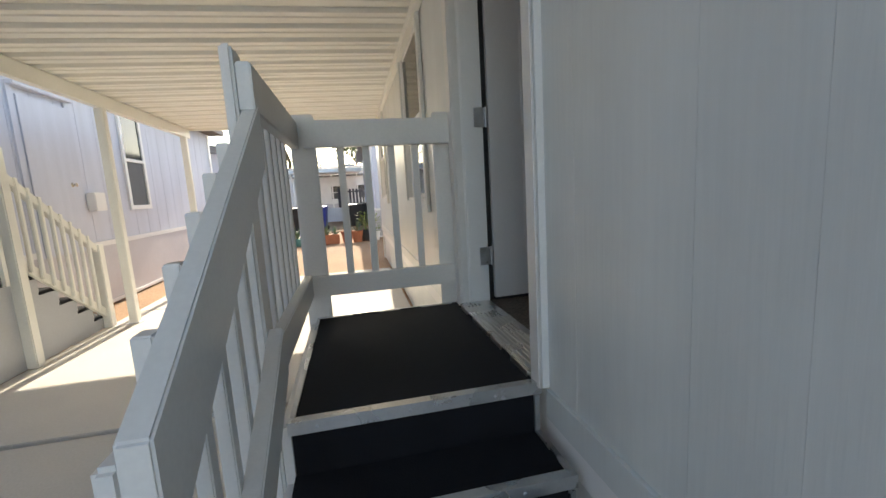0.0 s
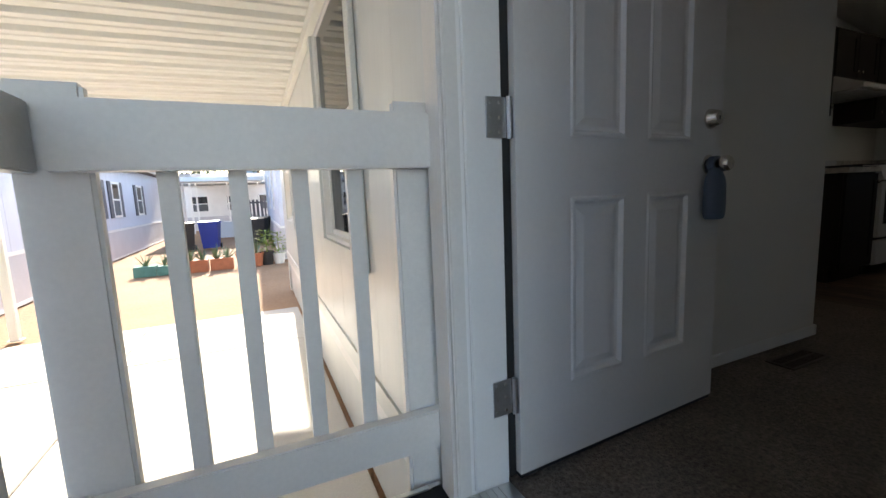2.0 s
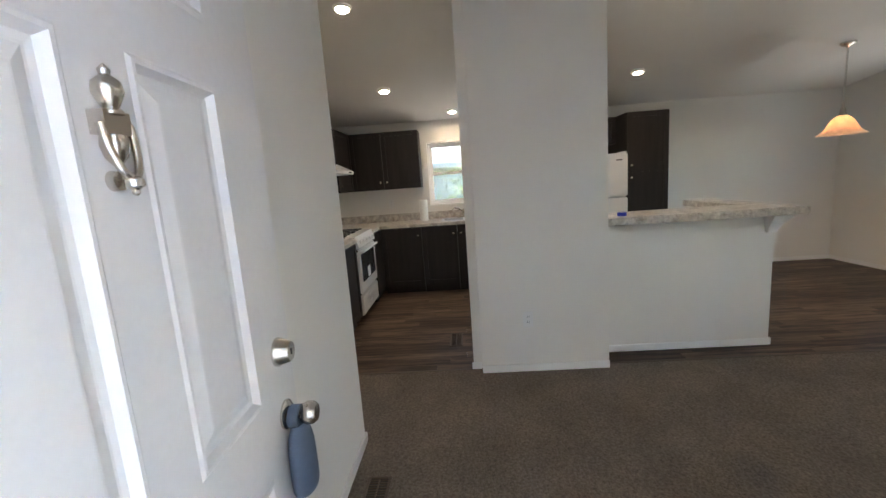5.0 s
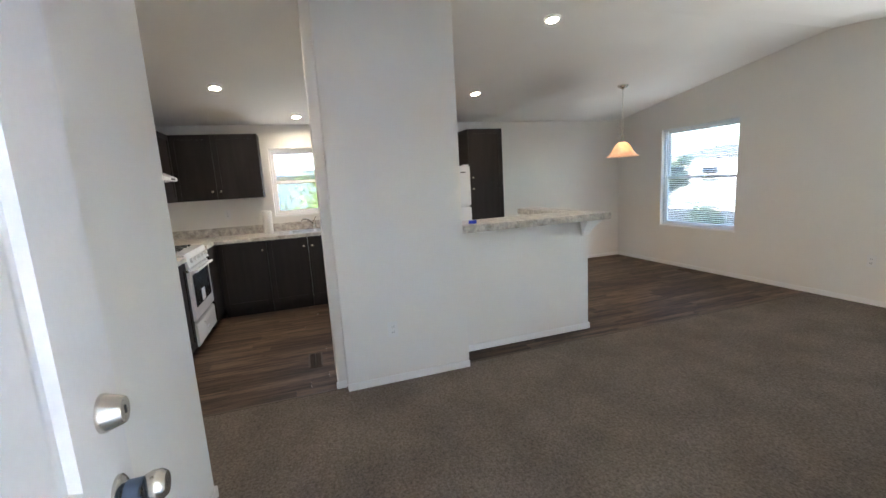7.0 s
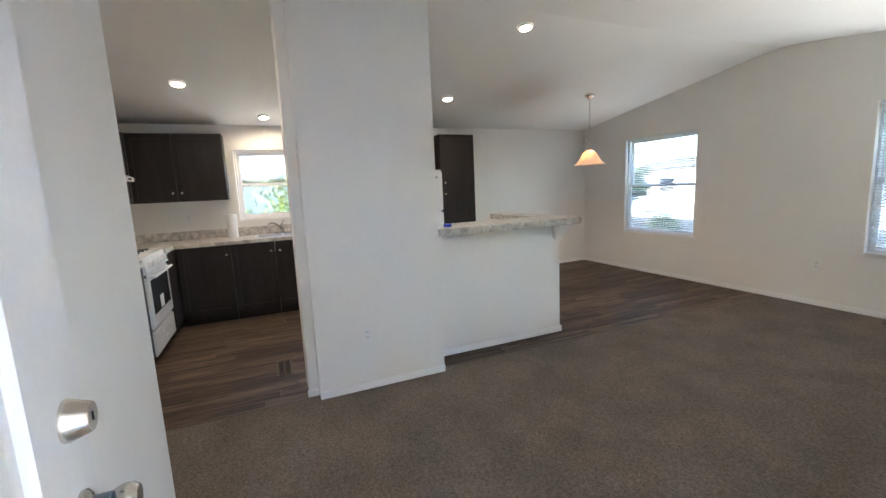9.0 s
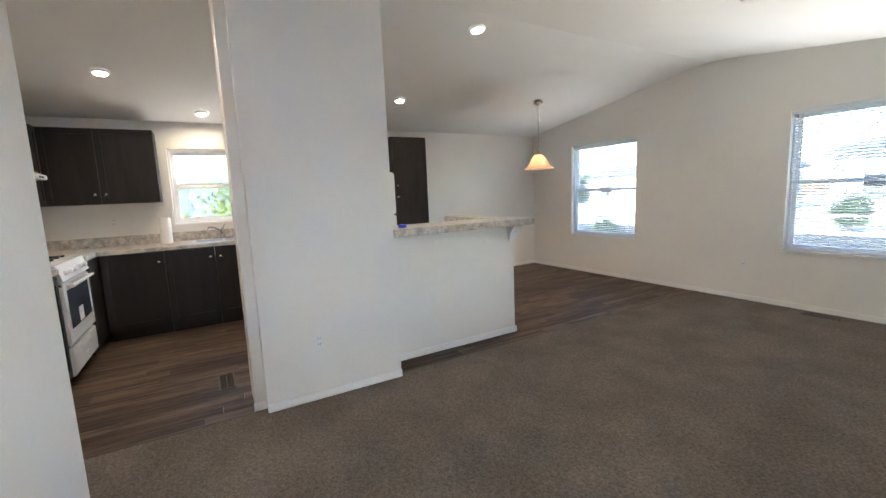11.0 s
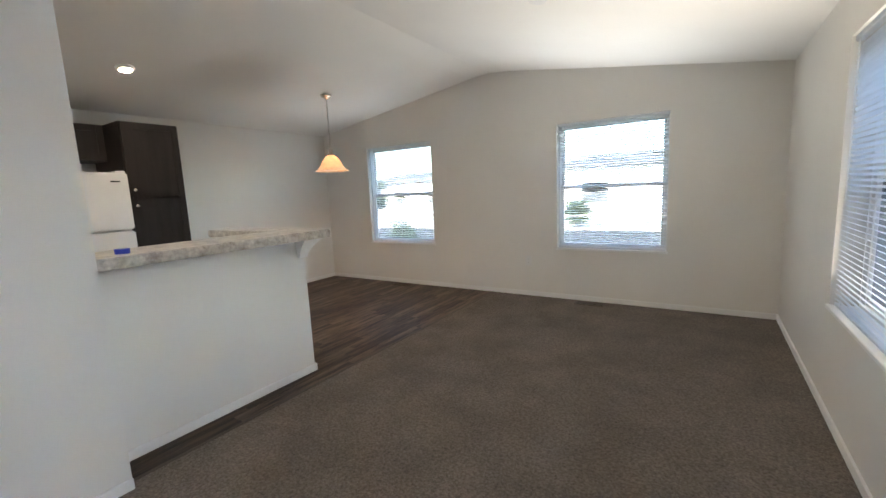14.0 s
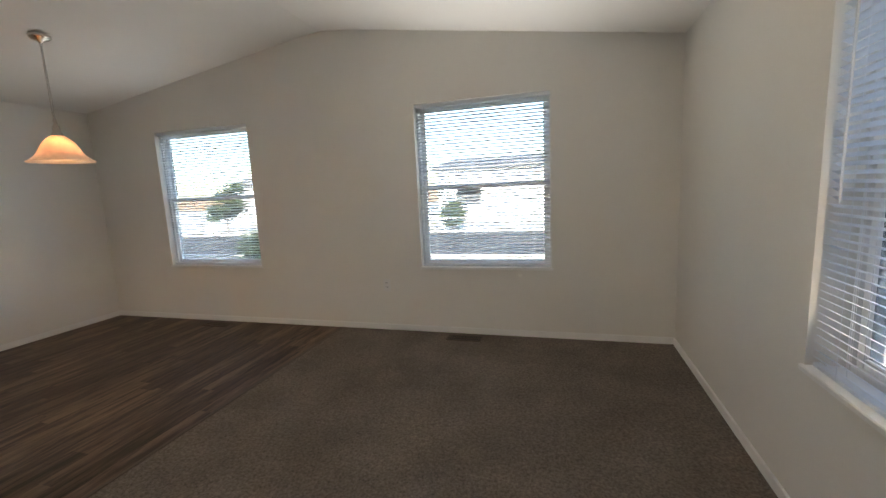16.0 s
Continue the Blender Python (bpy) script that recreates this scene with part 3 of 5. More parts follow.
for x0, x1, y0, y1 in ((SX0, SX0 + 0.016, LAND_Y0 + 0.032, LAND_Y1 - 0.018), (SX0, SX1, LAND_Y1 - 0.016, LAND_Y1)):
    box("deck_edge_trim", x0, x1, y0, y1, DZ, DZ + 0.006, ALUM, stairs, "aluminium edge trim", 0.001)
bm = bmesh.new()
prism(bm, [(LAND_Y0 - 3 * STEP_D + 0.02, 0.002), (LAND_Y1, 0.002), (LAND_Y1, 0.684), (LAND_Y0 + 0.03, 0.684), (LAND_Y0 + 0.03, 0.50), (LAND_Y0 - STEP_D + 0.03, 0.50), (LAND_Y0 - STEP_D + 0.03, 0.32), (LAND_Y0 - 2 * STEP_D + 0.03, 0.32), (LAND_Y0 - 2 * STEP_D + 0.03, 0.14), (LAND_Y0 - 3 * STEP_D + 0.03, 0.14)], "x", SX0 - 0.03, SX0 - 0.002)
part("side_panel", bm, RAIL, stairs)

railing = thing("porch_railing", (-0.24, 1.4, 0), "white painted wooden porch railing with square balusters", "railing")
RX0, RX1 = -0.290, -0.248
K = 0.638
Y_BEND, Y_LOW = 1.34, 0.512
top_b, top_t = 1.62, 1.755
def sloped(y):
    return 1.103 + (y - 0.506) * K
bm = bmesh.new()
bx(bm, RX0, RX1, Y_BEND - 0.02, 2.318, top_b, top_t)
part("top_rail", bm, RAIL, railing, "", 0.004)
bm = bmesh.new()
prism(bm, [(Y_LOW, sloped(Y_LOW) - 0.18), (Y_BEND + 0.02, sloped(Y_BEND + 0.02) - 0.18), (Y_BEND + 0.02, sloped(Y_BEND + 0.02)), (Y_LOW, sloped(Y_LOW))], "x", RX0 + 0.004, RX1 + 0.003)
part("handrail", bm, RAIL, railing, "sloping handrail beside the steps", 0.004)
bm = bmesh.new()
bx(bm, RX0, RX1, Y_BEND, 2.318, 0.834, 0.951)
part("bottom_rail", bm, RAIL, railing, "", 0.004)
bm = bmesh.new()
def low(y):
    return 0.965 + (y - Y_BEND) * 0.52
prism(bm, [(Y_LOW, low(Y_LOW) - 0.15), (Y_BEND + 0.01, low(Y_BEND + 0.01) - 0.15), (Y_BEND + 0.01, low(Y_BEND + 0.01)), (Y_LOW, low(Y_LOW))], "x", RX0 - 0.002, RX1 + 0.002)
part("sloped_bottom_rail", bm, RAIL, railing, "", 0.004)
bm = bmesh.new()
bx(bm, -0.222, XO - 0.005, 2.26, 2.318, top_b, top_t)
part("end_top_rail", bm, RAIL, railing, "", 0.004)
bm = bmesh.new()
bx(bm, -0.247, XO - 0.002, 2.28, 2.318, 0.834, 0.945)
part("end_bottom_rail", bm, RAIL, railing, "", 0.004)
for x0, x1, y0, y1, z0, z1 in ((-0.29, -0.164, 2.3185, 2.36, 0.0, 1.795), (0.462, XO - 0.006, 2.3185, 2.36, 0.0, 1.795), (-0.326, -0.2915, 1.31, 1.42, 0.0, 1.80), (-0.326, -0.2915, 0.53, 0.62, 0.0, 1.07)):
    bm = bmesh.new()
    bx(bm, x0, x1, y0, y1, z0, z1)
    part("post", bm, RAIL, railing, "", 0.008)
def baluster(x, y, z0, z1, flat_x):
    w, t = 0.038, 0.03
    bm = bmesh.new()
    bx(bm, x - (w if flat_x else t) / 2, x + (w if flat_x else t) / 2, y - (t if flat_x else w) / 2, y + (t if flat_x else w) / 2, z0, z1)
    part("baluster", bm, RAIL, railing, "", 0.003)
for x in (-0.042, 0.093, 0.227, 0.358):
    baluster(x, 2.334, 0.85, 1.74, True)
for i in range(6):
    baluster(-0.3055, 1.50 + i * 0.125, 0.85, 1.74, False)
for i in range(5):
    y = 0.67 + i * 0.128
    baluster(-0.3065, y, low(y) - 0.12, sloped(y) - 0.02, False)

# ---- patio cover ----
cover = thing("patio_cover", (-1.2, 0, 0), "cream ribbed metal patio cover on posts", "patio cover")
PC_Y0, PC_Y1, PC_X = -0.3, 8.1, -2.80
def pz(x):
    return 2.72 + (x - XO) * 0.02
n = int((PC_Y1 - PC_Y0) / 0.30)
for i in range(n):
    y = PC_Y0 + i * 0.30
    bm = bmesh.new()
    prof = [(0, 0.034), (0.04, 0.034), (0.055, 0.0), (0.12, 0.0), (0.13, 0.012), (0.145, 0.012), (0.155, 0.0), (0.24, 0.0), (0.255, 0.034), (0.2985, 0.034)]
    lo = [(y + u, v) for u, v in prof]
    near = [bm.verts.new((XO - 0.005, u, pz(XO) + v)) for u, v in lo]
    far = [bm.verts.new((PC_X, u, pz(PC_X) + v)) for u, v in lo]
    near2 = [bm.verts.new((XO - 0.005, u, pz(XO) + v + 0.003)) for u, v in lo]
    far2 = [bm.verts.new((PC_X, u, pz(PC_X) + v + 0.003)) for u, v in lo]
    for a in range(len(lo) - 1):
        bm.faces.new((near[a], near[a + 1], far[a + 1], far[a]))
        bm.faces.new((near2[a + 1], near2[a], far2[a], far2[a + 1]))
    bm.faces.new([*near, *near2[::-1]]), bm.faces.new([*far[::-1], *far2])
    part("roof_pan", bm, PATIO, cover)
box("beam", -2.72, -2.64, PC_Y0, PC_Y1, pz(PC_X) - 0.15, pz(PC_X) - 0.002, PATIO, cover, "", 0.006)
box("ledger", XO - 0.05, XO - 0.003, PC_Y0, PC_Y1, 2.63, 2.715, PATIO, cover, "", 0.004)
box("end_fascia", PC_X, XO - 0.01, PC_Y1 - 0.01, PC_Y1 + 0.03, 2.63, 2.79, PATIO, cover, "", 0.004)
for y in (-0.1, 2.6, 5.52, 7.9):
    post = box("post", -2.725, -2.635, y - 0.045, y + 0.045, 0.0, pz(PC_X) - 0.152, PATIO, cover, "", 0.008)
    box("foot_bracket", -2.75, -2.61, y - 0.055, y + 0.055, 0.0, 0.012, STEEL, post)

# ---- own siding: vertical boards with joints ----
siding = thing("siding_west", (XO, 0, 0), "white vertical board siding beside the porch", "siding", "", "structure")
holes = [(DOOR[0] - 0.06, DOOR[1] + 0.08, 0.0, DOOR[3] + 0.06), *[(h[0] - 0.003, h[1] + 0.003, h[2] - 0.003, h[3] + 0.003) for h in (SIDE_WIN, NORTH_WIN, NORTH_WIN2)]]
y = HOUSE_S
i = 0
while y < HOUSE_N:
    y1 = min(HOUSE_N, y + 0.20)
    bm = bmesh.new()
    with_holes(bm, "x", XO + 0.0004 * (i % 2), XO + 0.0024, y + 0.0003, y1 - 0.0003, 0.70, 3.2, [(max(h[0], y + 0.0003), min(h[1], y1 - 0.0003), h[2], h[3]) for h in holes if h[0] < y1 - 0.004 and h[1] > y + 0.004])
    if bm.verts:
        part("siding_board", bm, SIDING, siding)
    y, i = y1, i + 1
bm = bmesh.new()
with_holes(bm, "x", XO + 0.0026, XO + 0.068, HOUSE_S, HOUSE_N, 0.70, 3.2, holes)
part("sheathing", bm, SIDING, siding)
bm = bmesh.new()
for y0, y1 in ((HOUSE_S, DOOR[0] - 0.075), (DOOR[1] + 0.095, HOUSE_N)):
    bx(bm, XO - 0.012, XO + 0.066, y0, y1, 0.60, 0.698)
bx(bm, XO + 0.03, XO + 0.066, HOUSE_S, HOUSE_N, 0.002, 0.60)
part("belt_board", bm, SIDING, siding)

# ---- wood floor: staggered planks, the ones past a stretch of the plan joined ----
PL, PW = 0.92, 0.112
plank_rng = random.Random(7)
x = 3.605
while x < XE - 0.001:
    x1 = min(XE, x + PW)
    y = YS - plank_rng.uniform(0, PL)
    while y < YN:
        a, b = max(YS, y), min(YN, y + PL)
        if b - a > 0.02:
            box("plank", x + 0.0006, x1 - 0.0006, a + 0.0006, b - 0.0006, FL - 0.011, FL + plank_rng.uniform(-0.0004, 0.0004), VINYL, wood_floor)
        y += PL
    x = x1
bm = bmesh.new()
bx(bm, 3.592, 3.615, YS, YN, FL - 0.008, FL + 0.003)
part("transition_strip", bm, VENT, wood_floor, "thin dark edge strip", 0.001)

# ---- floor registers ----
def register(x, y, along_x):
    w, d = (0.30, 0.115)
    r = thing("floor_register", (x, y, FL), "brown metal floor register with louvres", "floor vent", "floor registers")
    def at(u0, u1, v0, v1, z0, z1, name, material, parent, bevel=0.0):
        return box(name, *((x + u0, x + u1, y + v0, y + v1) if along_x else (x + v0, x + v1, y + u0, y + u1)), z0, z1, material, parent, "", bevel)
    bm = bmesh.new()
    for u0, u1, v0, v1 in ((-w / 2, w / 2, -d / 2, -d / 2 + 0.014), (-w / 2, w / 2, d / 2 - 0.014, d / 2), (-w / 2, -w / 2 + 0.014, -d / 2 + 0.014, d / 2 - 0.014), (w / 2 - 0.014, w / 2, -d / 2 + 0.014, d / 2 - 0.014), (-w / 2 + 0.014, w / 2 - 0.014, -0.004, 0.004)):
        bx(bm, *((x + u0, x + u1, y + v0, y + v1) if along_x else (x + v0, x + v1, y + u0, y + u1)), FL + 0.0005, FL + 0.008)
    part("rim", bm, VENT, r, "", 0.002)
    at(-w / 2 + 0.01, w / 2 - 0.01, -d / 2 + 0.01, d / 2 - 0.01, FL + 0.0005, FL + 0.002, "damper", DARK, r)
    for i in range(16):
        u = -w / 2 + 0.026 + i * 0.0165
        at(u, u + 0.004, -d / 2 + 0.014, d / 2 - 0.014, FL + 0.002, FL + 0.0065, "louvre", VENT, r)
register(2.33, 2.25, True)
register(4.20, 1.90, True)
register(2.387, -3.05, True)
register(4.96, -3.05, True)

# ---- outlets ----
def outlet(m, label):
    o = tagged(new("wall_outlet"), label, "outlet", "wall outlets")
    o.matrix_world = m
    bm = bmesh.new()
    bx(bm, -0.035, 0.035, -0.005, 0.0, -0.057, 0.057)
    lpart("cover_plate", bm, PLATE, o, "", 0.002)
    for z in (-0.02, 0.02):
        bm = bmesh.new()
        bx(bm, -0.016, 0.016, -0.0075, -0.004, z - 0.014, z + 0.014)
        face = lpart("socket", bm, PLATE, o, "", 0.002)
        for u in (-0.0065, 0.0065):
            bm = bmesh.new()
            bx(bm, u - 0.0015, u + 0.0015, -0.0085, -0.0075, z - 0.004, z + 0.006)
            lpart("slot", bm, DARK, face)
outlet(pose(3.54, 1.355, 1.122, 0, 0, -90), "white double wall outlet low on the wall column")
outlet(pose(XE, 2.768, 1.887, 0, 0, -90), "white double wall outlet above the worktop")
outlet(pose(3.12, YS, 1.15, 0, 0, 180), "white double wall outlet on the gable wall")

# ---- breakfast bar ----
bar = thing("breakfast_bar_top", (3.9, 0, 1.733), "mottled grey stone laminate breakfast bar top", "countertop")
bm = bmesh.new()
bx(bm, 3.66, 4.09, -0.63, 0.784, 1.733, 1.79)
part("bar_slab", bm, LAMINATE, bar, "", 0.006)
bm = bmesh.new()
bx(bm, 4.091, 4.88, -0.63, -0.39, 1.733, 1.79)
part("return_slab", bm, LAMINATE, bar, "", 0.006)
corbel = thing("bar_bracket", (3.79, -0.45, 1.5), "white curved wooden bracket under the bar", "bracket")
bm = bmesh.new()
for k in range(6):
    # a corbel that flares outwards under the bar
    t0, t1 = k / 6, (k + 1) / 6
    f0, f1 = t0 ** 1.6, t1 ** 1.6
    lo = [(3.799, -0.430 + 0.02 * f0), (3.775 - 0.095 * f0, -0.430 + 0.02 * f0), (3.775 - 0.095 * f0, -0.498 - 0.07 * f0), (3.799, -0.498 - 0.07 * f0)]
    hi = [(3.799, -0.430 + 0.02 * f1), (3.775 - 0.095 * f1, -0.430 + 0.02 * f1), (3.775 - 0.095 * f1, -0.498 - 0.07 * f1), (3.799, -0.498 - 0.07 * f1)]
    z0, z1 = 1.60 + 0.1315 * t0, 1.60 + 0.1315 * t1
    a = [bm.verts.new((*p, z0)) for p in lo]
    b = [bm.verts.new((*p, z1)) for p in hi]
    for q in range(4):
        bm.faces.new((a[q], a[(q + 1) % 4], b[(q + 1) % 4], b[q]))
    if k == 0:
        bm.faces.new(a[::-1])
    if k == 5:
        bm.faces.new(b)
bmesh.ops.remove_doubles(bm, verts=bm.verts, dist=0.0002)
bmesh.ops.recalc_face_normals(bm, faces=bm.faces)
part("bracket_body", bm, TRIM, corbel)
tape = thing("tape_roll", (3.80, 0.60, 1.79), "small bright blue tape roll on the bar", "tape roll")
bm = bmesh.new()
spin(bm, [(0.018, 0.0), (0.032, 0.0), (0.032, 0.025), (0.018, 0.025), (0.018, 0.0)], (3.80, 0.60, 1.7905), 24)
part("tape_ring", bm, BLUE, tape)
bm = bmesh.new()
spin(bm, [(0.0165, 0.001), (0.0178, 0.001), (0.0178, 0.024), (0.0165, 0.024), (0.0165, 0.001)], (3.80, 0.60, 1.7905), 20)
part("core", bm, PAPER, tape)

# ---- cabinets ----
def knob_at(p, axis, parent):
    bm = bmesh.new()
    spin(bm, [(0.006, 0.0), (0.005, 0.012), (0.013, 0.018), (0.014, 0.024), (0.010, 0.028), (0.001, 0.029)], p, 14, axis)
    return part("knob", bm, NICKEL, parent, "nickel knob", smooth=True)

def panel_door(x0, x1, z0, z1, face, axis, parent, knob=None):
    """A shaker door in front of a plane. axis 'x': faces -x at x = face; 'y': faces -y at y = face."""
    bm = bmesh.new()
    r = 0.055
    for u0, u1, w0, w1 in ((x0, x0 + r, z0, z1), (x1 - r, x1, z0, z1), (x0 + r, x1 - r, z0, z0 + r), (x0 + r, x1 - r, z1 - r, z1)):
        bx(bm, *((face - 0.02, face, u0, u1) if axis == "x" else (u0, u1, face - 0.02, face)), w0, w1)
    d = part("cabinet_door", bm, CABINET, parent, "", 0.0015)
    bm = bmesh.new()
    bx(bm, *((face - 0.012, face - 0.001, x0 + r, x1 - r) if axis == "x" else (x0 + r, x1 - r, face - 0.012, face - 0.001)), z0 + r, z1 - r)
    part("door_panel", bm, CABINET, d)
    if knob:
        knob_at((face - 0.02, knob[0], knob[1]) if axis == "x" else (knob[0], face - 0.02, knob[1]), axis.upper(), d)
    return d

CF = 5.87
def base_unit(y0, y1, knob_side, drawers=False):
    u = thing("base_cabinet", ((CF + XE) / 2, (y0 + y1) / 2, FL), "espresso-stained base cabinet with nickel knobs", "cabinet", "kitchen base cabinets")
    box("carcass", CF, XE - 0.003, y0 + 0.001, y1 - 0.001, FL + 0.10, 1.592, CABINET, u)
    box("toe_kick", CF + 0.05, XE - 0.003, y0 + 0.001, y1 - 0.001, FL + 0.001, FL + 0.099, CABINET, u)
    panel_door(y0 + 0.002, y1 - 0.002, FL + 0.115, 1.586, CF, "x", u, ((y0 + 0.046) if knob_side < 0 else (y1 - 0.046), 1.485))
for y0, y1, k in ((2.318, 2.83, -1), (1.866, 2.316, -1), (1.41, 1.864, 1), (0.95, 1.408, -1)):
    base_unit(y0, y1, k)
corner = thing("corner_cabinet", (6.0, 3.2, FL), "espresso-stained blind corner base cabinet", "cabinet")
box("carcass", 5.51, XE - 0.003, 2.87, YN - 0.003, FL + 0.10, 1.592, CABINET, corner)
box("toe_kick", 5.55, XE - 0.003, 2.90, YN - 0.003, FL + 0.001, FL + 0.099, CABINET, corner)
box("filler", 5.515, CF - 0.002, 2.845, 2.869, FL + 0.105, 1.588, CABINET, corner, "", 0.002)
left_base = thing("base_cabinet", (4.45, 3.2, FL), "espresso-stained base cabinet beside the stove", "cabinet", "kitchen base cabinets")
box("carcass", 4.20, 4.715, 2.88, YN - 0.003, FL + 0.10, 1.592, CABINET, left_base)
box("toe_kick", 4.20, 4.715, 2.93, YN - 0.003, FL + 0.001, FL + 0.099, CABINET, left_base)
panel_door(4.208, 4.707, FL + 0.115, 1.58, 2.88, "y", left_base, (4.66, 1.515))

top = thing("kitchen_worktop", (6.1, 2.2, 1.593), "mottled grey-brown stone laminate worktop with backsplash", "countertop")
bm = bmesh.new()
for y0, y1, x0, x1 in ((0.95, 1.47, 5.84, XE - 0.002), (1.47, 2.05, 5.84, 5.96), (1.47, 2.05, 6.33, XE - 0.002), (2.05, YN - 0.002, 5.84, XE - 0.002), (2.845, YN - 0.002, 5.50, 5.84)):
    bx(bm, x0, x1, y0, y1, 1.594, 1.632)
part("slab", bm, LAMINATE, top)
bm = bmesh.new()
bx(bm, XE - 0.022, XE - 0.002, 0.95, YN - 0.024, 1.6325, 1.735)
bx(bm, 5.50, XE - 0.002, YN - 0.022, YN - 0.002, 1.6325, 1.735)
part("backsplash", bm, LAMINATE, top, "", 0.002)
top2 = thing("side_worktop", (4.45, 3.2, 1.593), "mottled laminate worktop beside the stove", "countertop")
box("slab", 4.19, 4.725, 2.845, YN - 0.002, 1.594, 1.632, LAMINATE, top2, "", 0.003)
box("backsplash", 4.19, 4.725, YN - 0.022, YN - 0.002, 1.6325, 1.735, LAMINATE, top2, "", 0.002)

sink = thing("kitchen_sink", (6.14, 1.76, 1.63), "stainless steel double-bowl kitchen sink under the window", "sink")
bm = bmesh.new()
for x0, x1, y0, y1 in ((5.945, 5.985, 1.455, 2.065), (6.295, 6.345, 1.455, 2.065), (5.985, 6.295, 1.455, 1.485), (5.985, 6.295, 2.035, 2.065), (5.985, 6.295, 1.745, 1.775)):
    bx(bm, x0, x1, y0, y1, 1.6325, 1.638)
part("rim", bm, STEEL, sink, "", 0.002)
for y0, y1 in ((1.485, 1.745), (1.775, 2.035)):
    bm = bmesh.new()
    for b in ((5.983, 5.986, y0, y1, 1.47, 1.634), (6.294, 6.297, y0, y1, 1.47, 1.634), (5.986, 6.294, y0 - 0.002, y0, 1.47, 1.634), (5.986, 6.294, y1, y1 + 0.002, 1.47, 1.634), (5.986, 6.294, y0, y1, 1.468, 1.471)):
        bx(bm, *b)
    part("bowl", bm, STEEL, sink)
tap = thing("kitchen_faucet", (6.315, 1.76, 1.638), "chrome single-lever kitchen faucet behind the sink", "faucet")
bm = bmesh.new()
bx(bm, 6.297, 6.337, 1.66, 1.86, 1.6385, 1.650)
part("deck_plate", bm, NICKEL, tap, "", 0.004)
bm = bmesh.new()
spin(bm, [(0.026, 1.650), (0.024, 1.70), (0.021, 1.74), (0.012, 1.752), (0.001, 1.755)], (6.317, 1.76, 0), 20)
part("valve_body", bm, NICKEL, tap, smooth=True)
bm = bmesh.new()
pts = [(6.305, 1.765, 1.70), (6.25, 1.80, 1.745), (6.18, 1.85, 1.775), (6.12, 1.895, 1.782), (6.10, 1.91, 1.765)]
for p, q in zip(pts, pts[1:]):
    cyl(bm, p, q, 0.0105, 0.0095, 12)
part("spout", bm, NICKEL, tap, smooth=True)
bm = bmesh.new()
cyl(bm, (6.317, 1.757, 1.75), (6.30, 1.73, 1.80), 0.007, 0.005, 10)
part("lever", bm, NICKEL, tap, smooth=True)
spray = thing("side_sprayer", (6.315, 1.50, 1.638), "black sink sprayer beside the faucet", "sprayer")
bm = bmesh.new()
spin(bm, [(0.02, 1.6385), (0.018, 1.65), (0.010, 1.66), (0.012, 1.72), (0.016, 1.75), (0.001, 1.757)], (6.317, 1.50, 0), 14)
part("head", bm, DARK, spray, smooth=True)
towel = thing("paper_towel_roll", (6.20, 2.27, 1.632), "white paper towel roll standing on the worktop", "paper towel")
bm = bmesh.new()
spin(bm, [(0.02, 1.633), (0.055, 1.633), (0.056, 1.64), (0.056, 1.905), (0.054, 1.912), (0.02, 1.912), (0.02, 1.633)], (6.22, 2.30, 0), 28)
part("roll", bm, PAPER, towel, smooth=True)
bm = bmesh.new()
spin(bm, [(0.018, 1.634), (0.0197, 1.634), (0.0197, 1.910), (0.018, 1.910), (0.018, 1.634)], (6.22, 2.30, 0), 20)
part("tube", bm, LAMINATE, towel, "brown card tube")

def upper_east(y0, y1, knob_y):
    u = thing("wall_cabinet", (6.3, (y0 + y1) / 2, 2.08), "espresso-stained wall cabinet with nickel knob", "cabinet", "kitchen wall cabinets")
    box("carcass", 6.20, XE - 0.003, y0 + 0.001, y1 - 0.001, 2.082, 2.825, CABINET, u, "", 0.001)
    panel_door(y0 + 0.002, y1 - 0.002, 2.085, 2.822, 6.20, "x", u, (knob_y, 2.177))
upper_east(2.305, 2.794, 2.752)
upper_east(2.796, 3.218, 2.838)
uc = thing("wall_cabinet", (6.0, 3.35, 2.08), "espresso-stained corner wall cabinet", "cabinet", "kitchen wall cabinets")
box("carcass", 5.51, XE - 0.003, 3.222, YN - 0.003, 2.082, 2.825, CABINET, uc, "", 0.001)
panel_door(5.52, 6.16, 2.09, 2.818, 3.222, "y", uc, (5.58, 2.155))
uh = thing("wall_cabinet", (5.11, 3.35, 2.42), "espresso-stained short wall cabinet over the hood", "cabinet", "kitchen wall cabinets")
box("carcass", 4.735, 5.505, 3.222, YN - 0.003, 2.425, 2.825, CABINET, uh, "", 0.001)
panel_door(4.745, 5.115, 2.433, 2.818, 3.222, "y", uh, (5.08, 2.48))
panel_door(5.122, 5.495, 2.433, 2.818, 3.222, "y", uh, (5.16, 2.48))
ul = thing("wall_cabinet", (4.45, 3.35, 2.08), "espresso-stained wall cabinet beside the hood", "cabinet", "kitchen wall cabinets")
box("carcass", 4.20, 4.73, 3.222, YN - 0.003, 2.082, 2.825, CABINET, ul, "", 0.001)
panel_door(4.21, 4.72, 2.09, 2.818, 3.222, "y", ul, (4.67, 2.155))

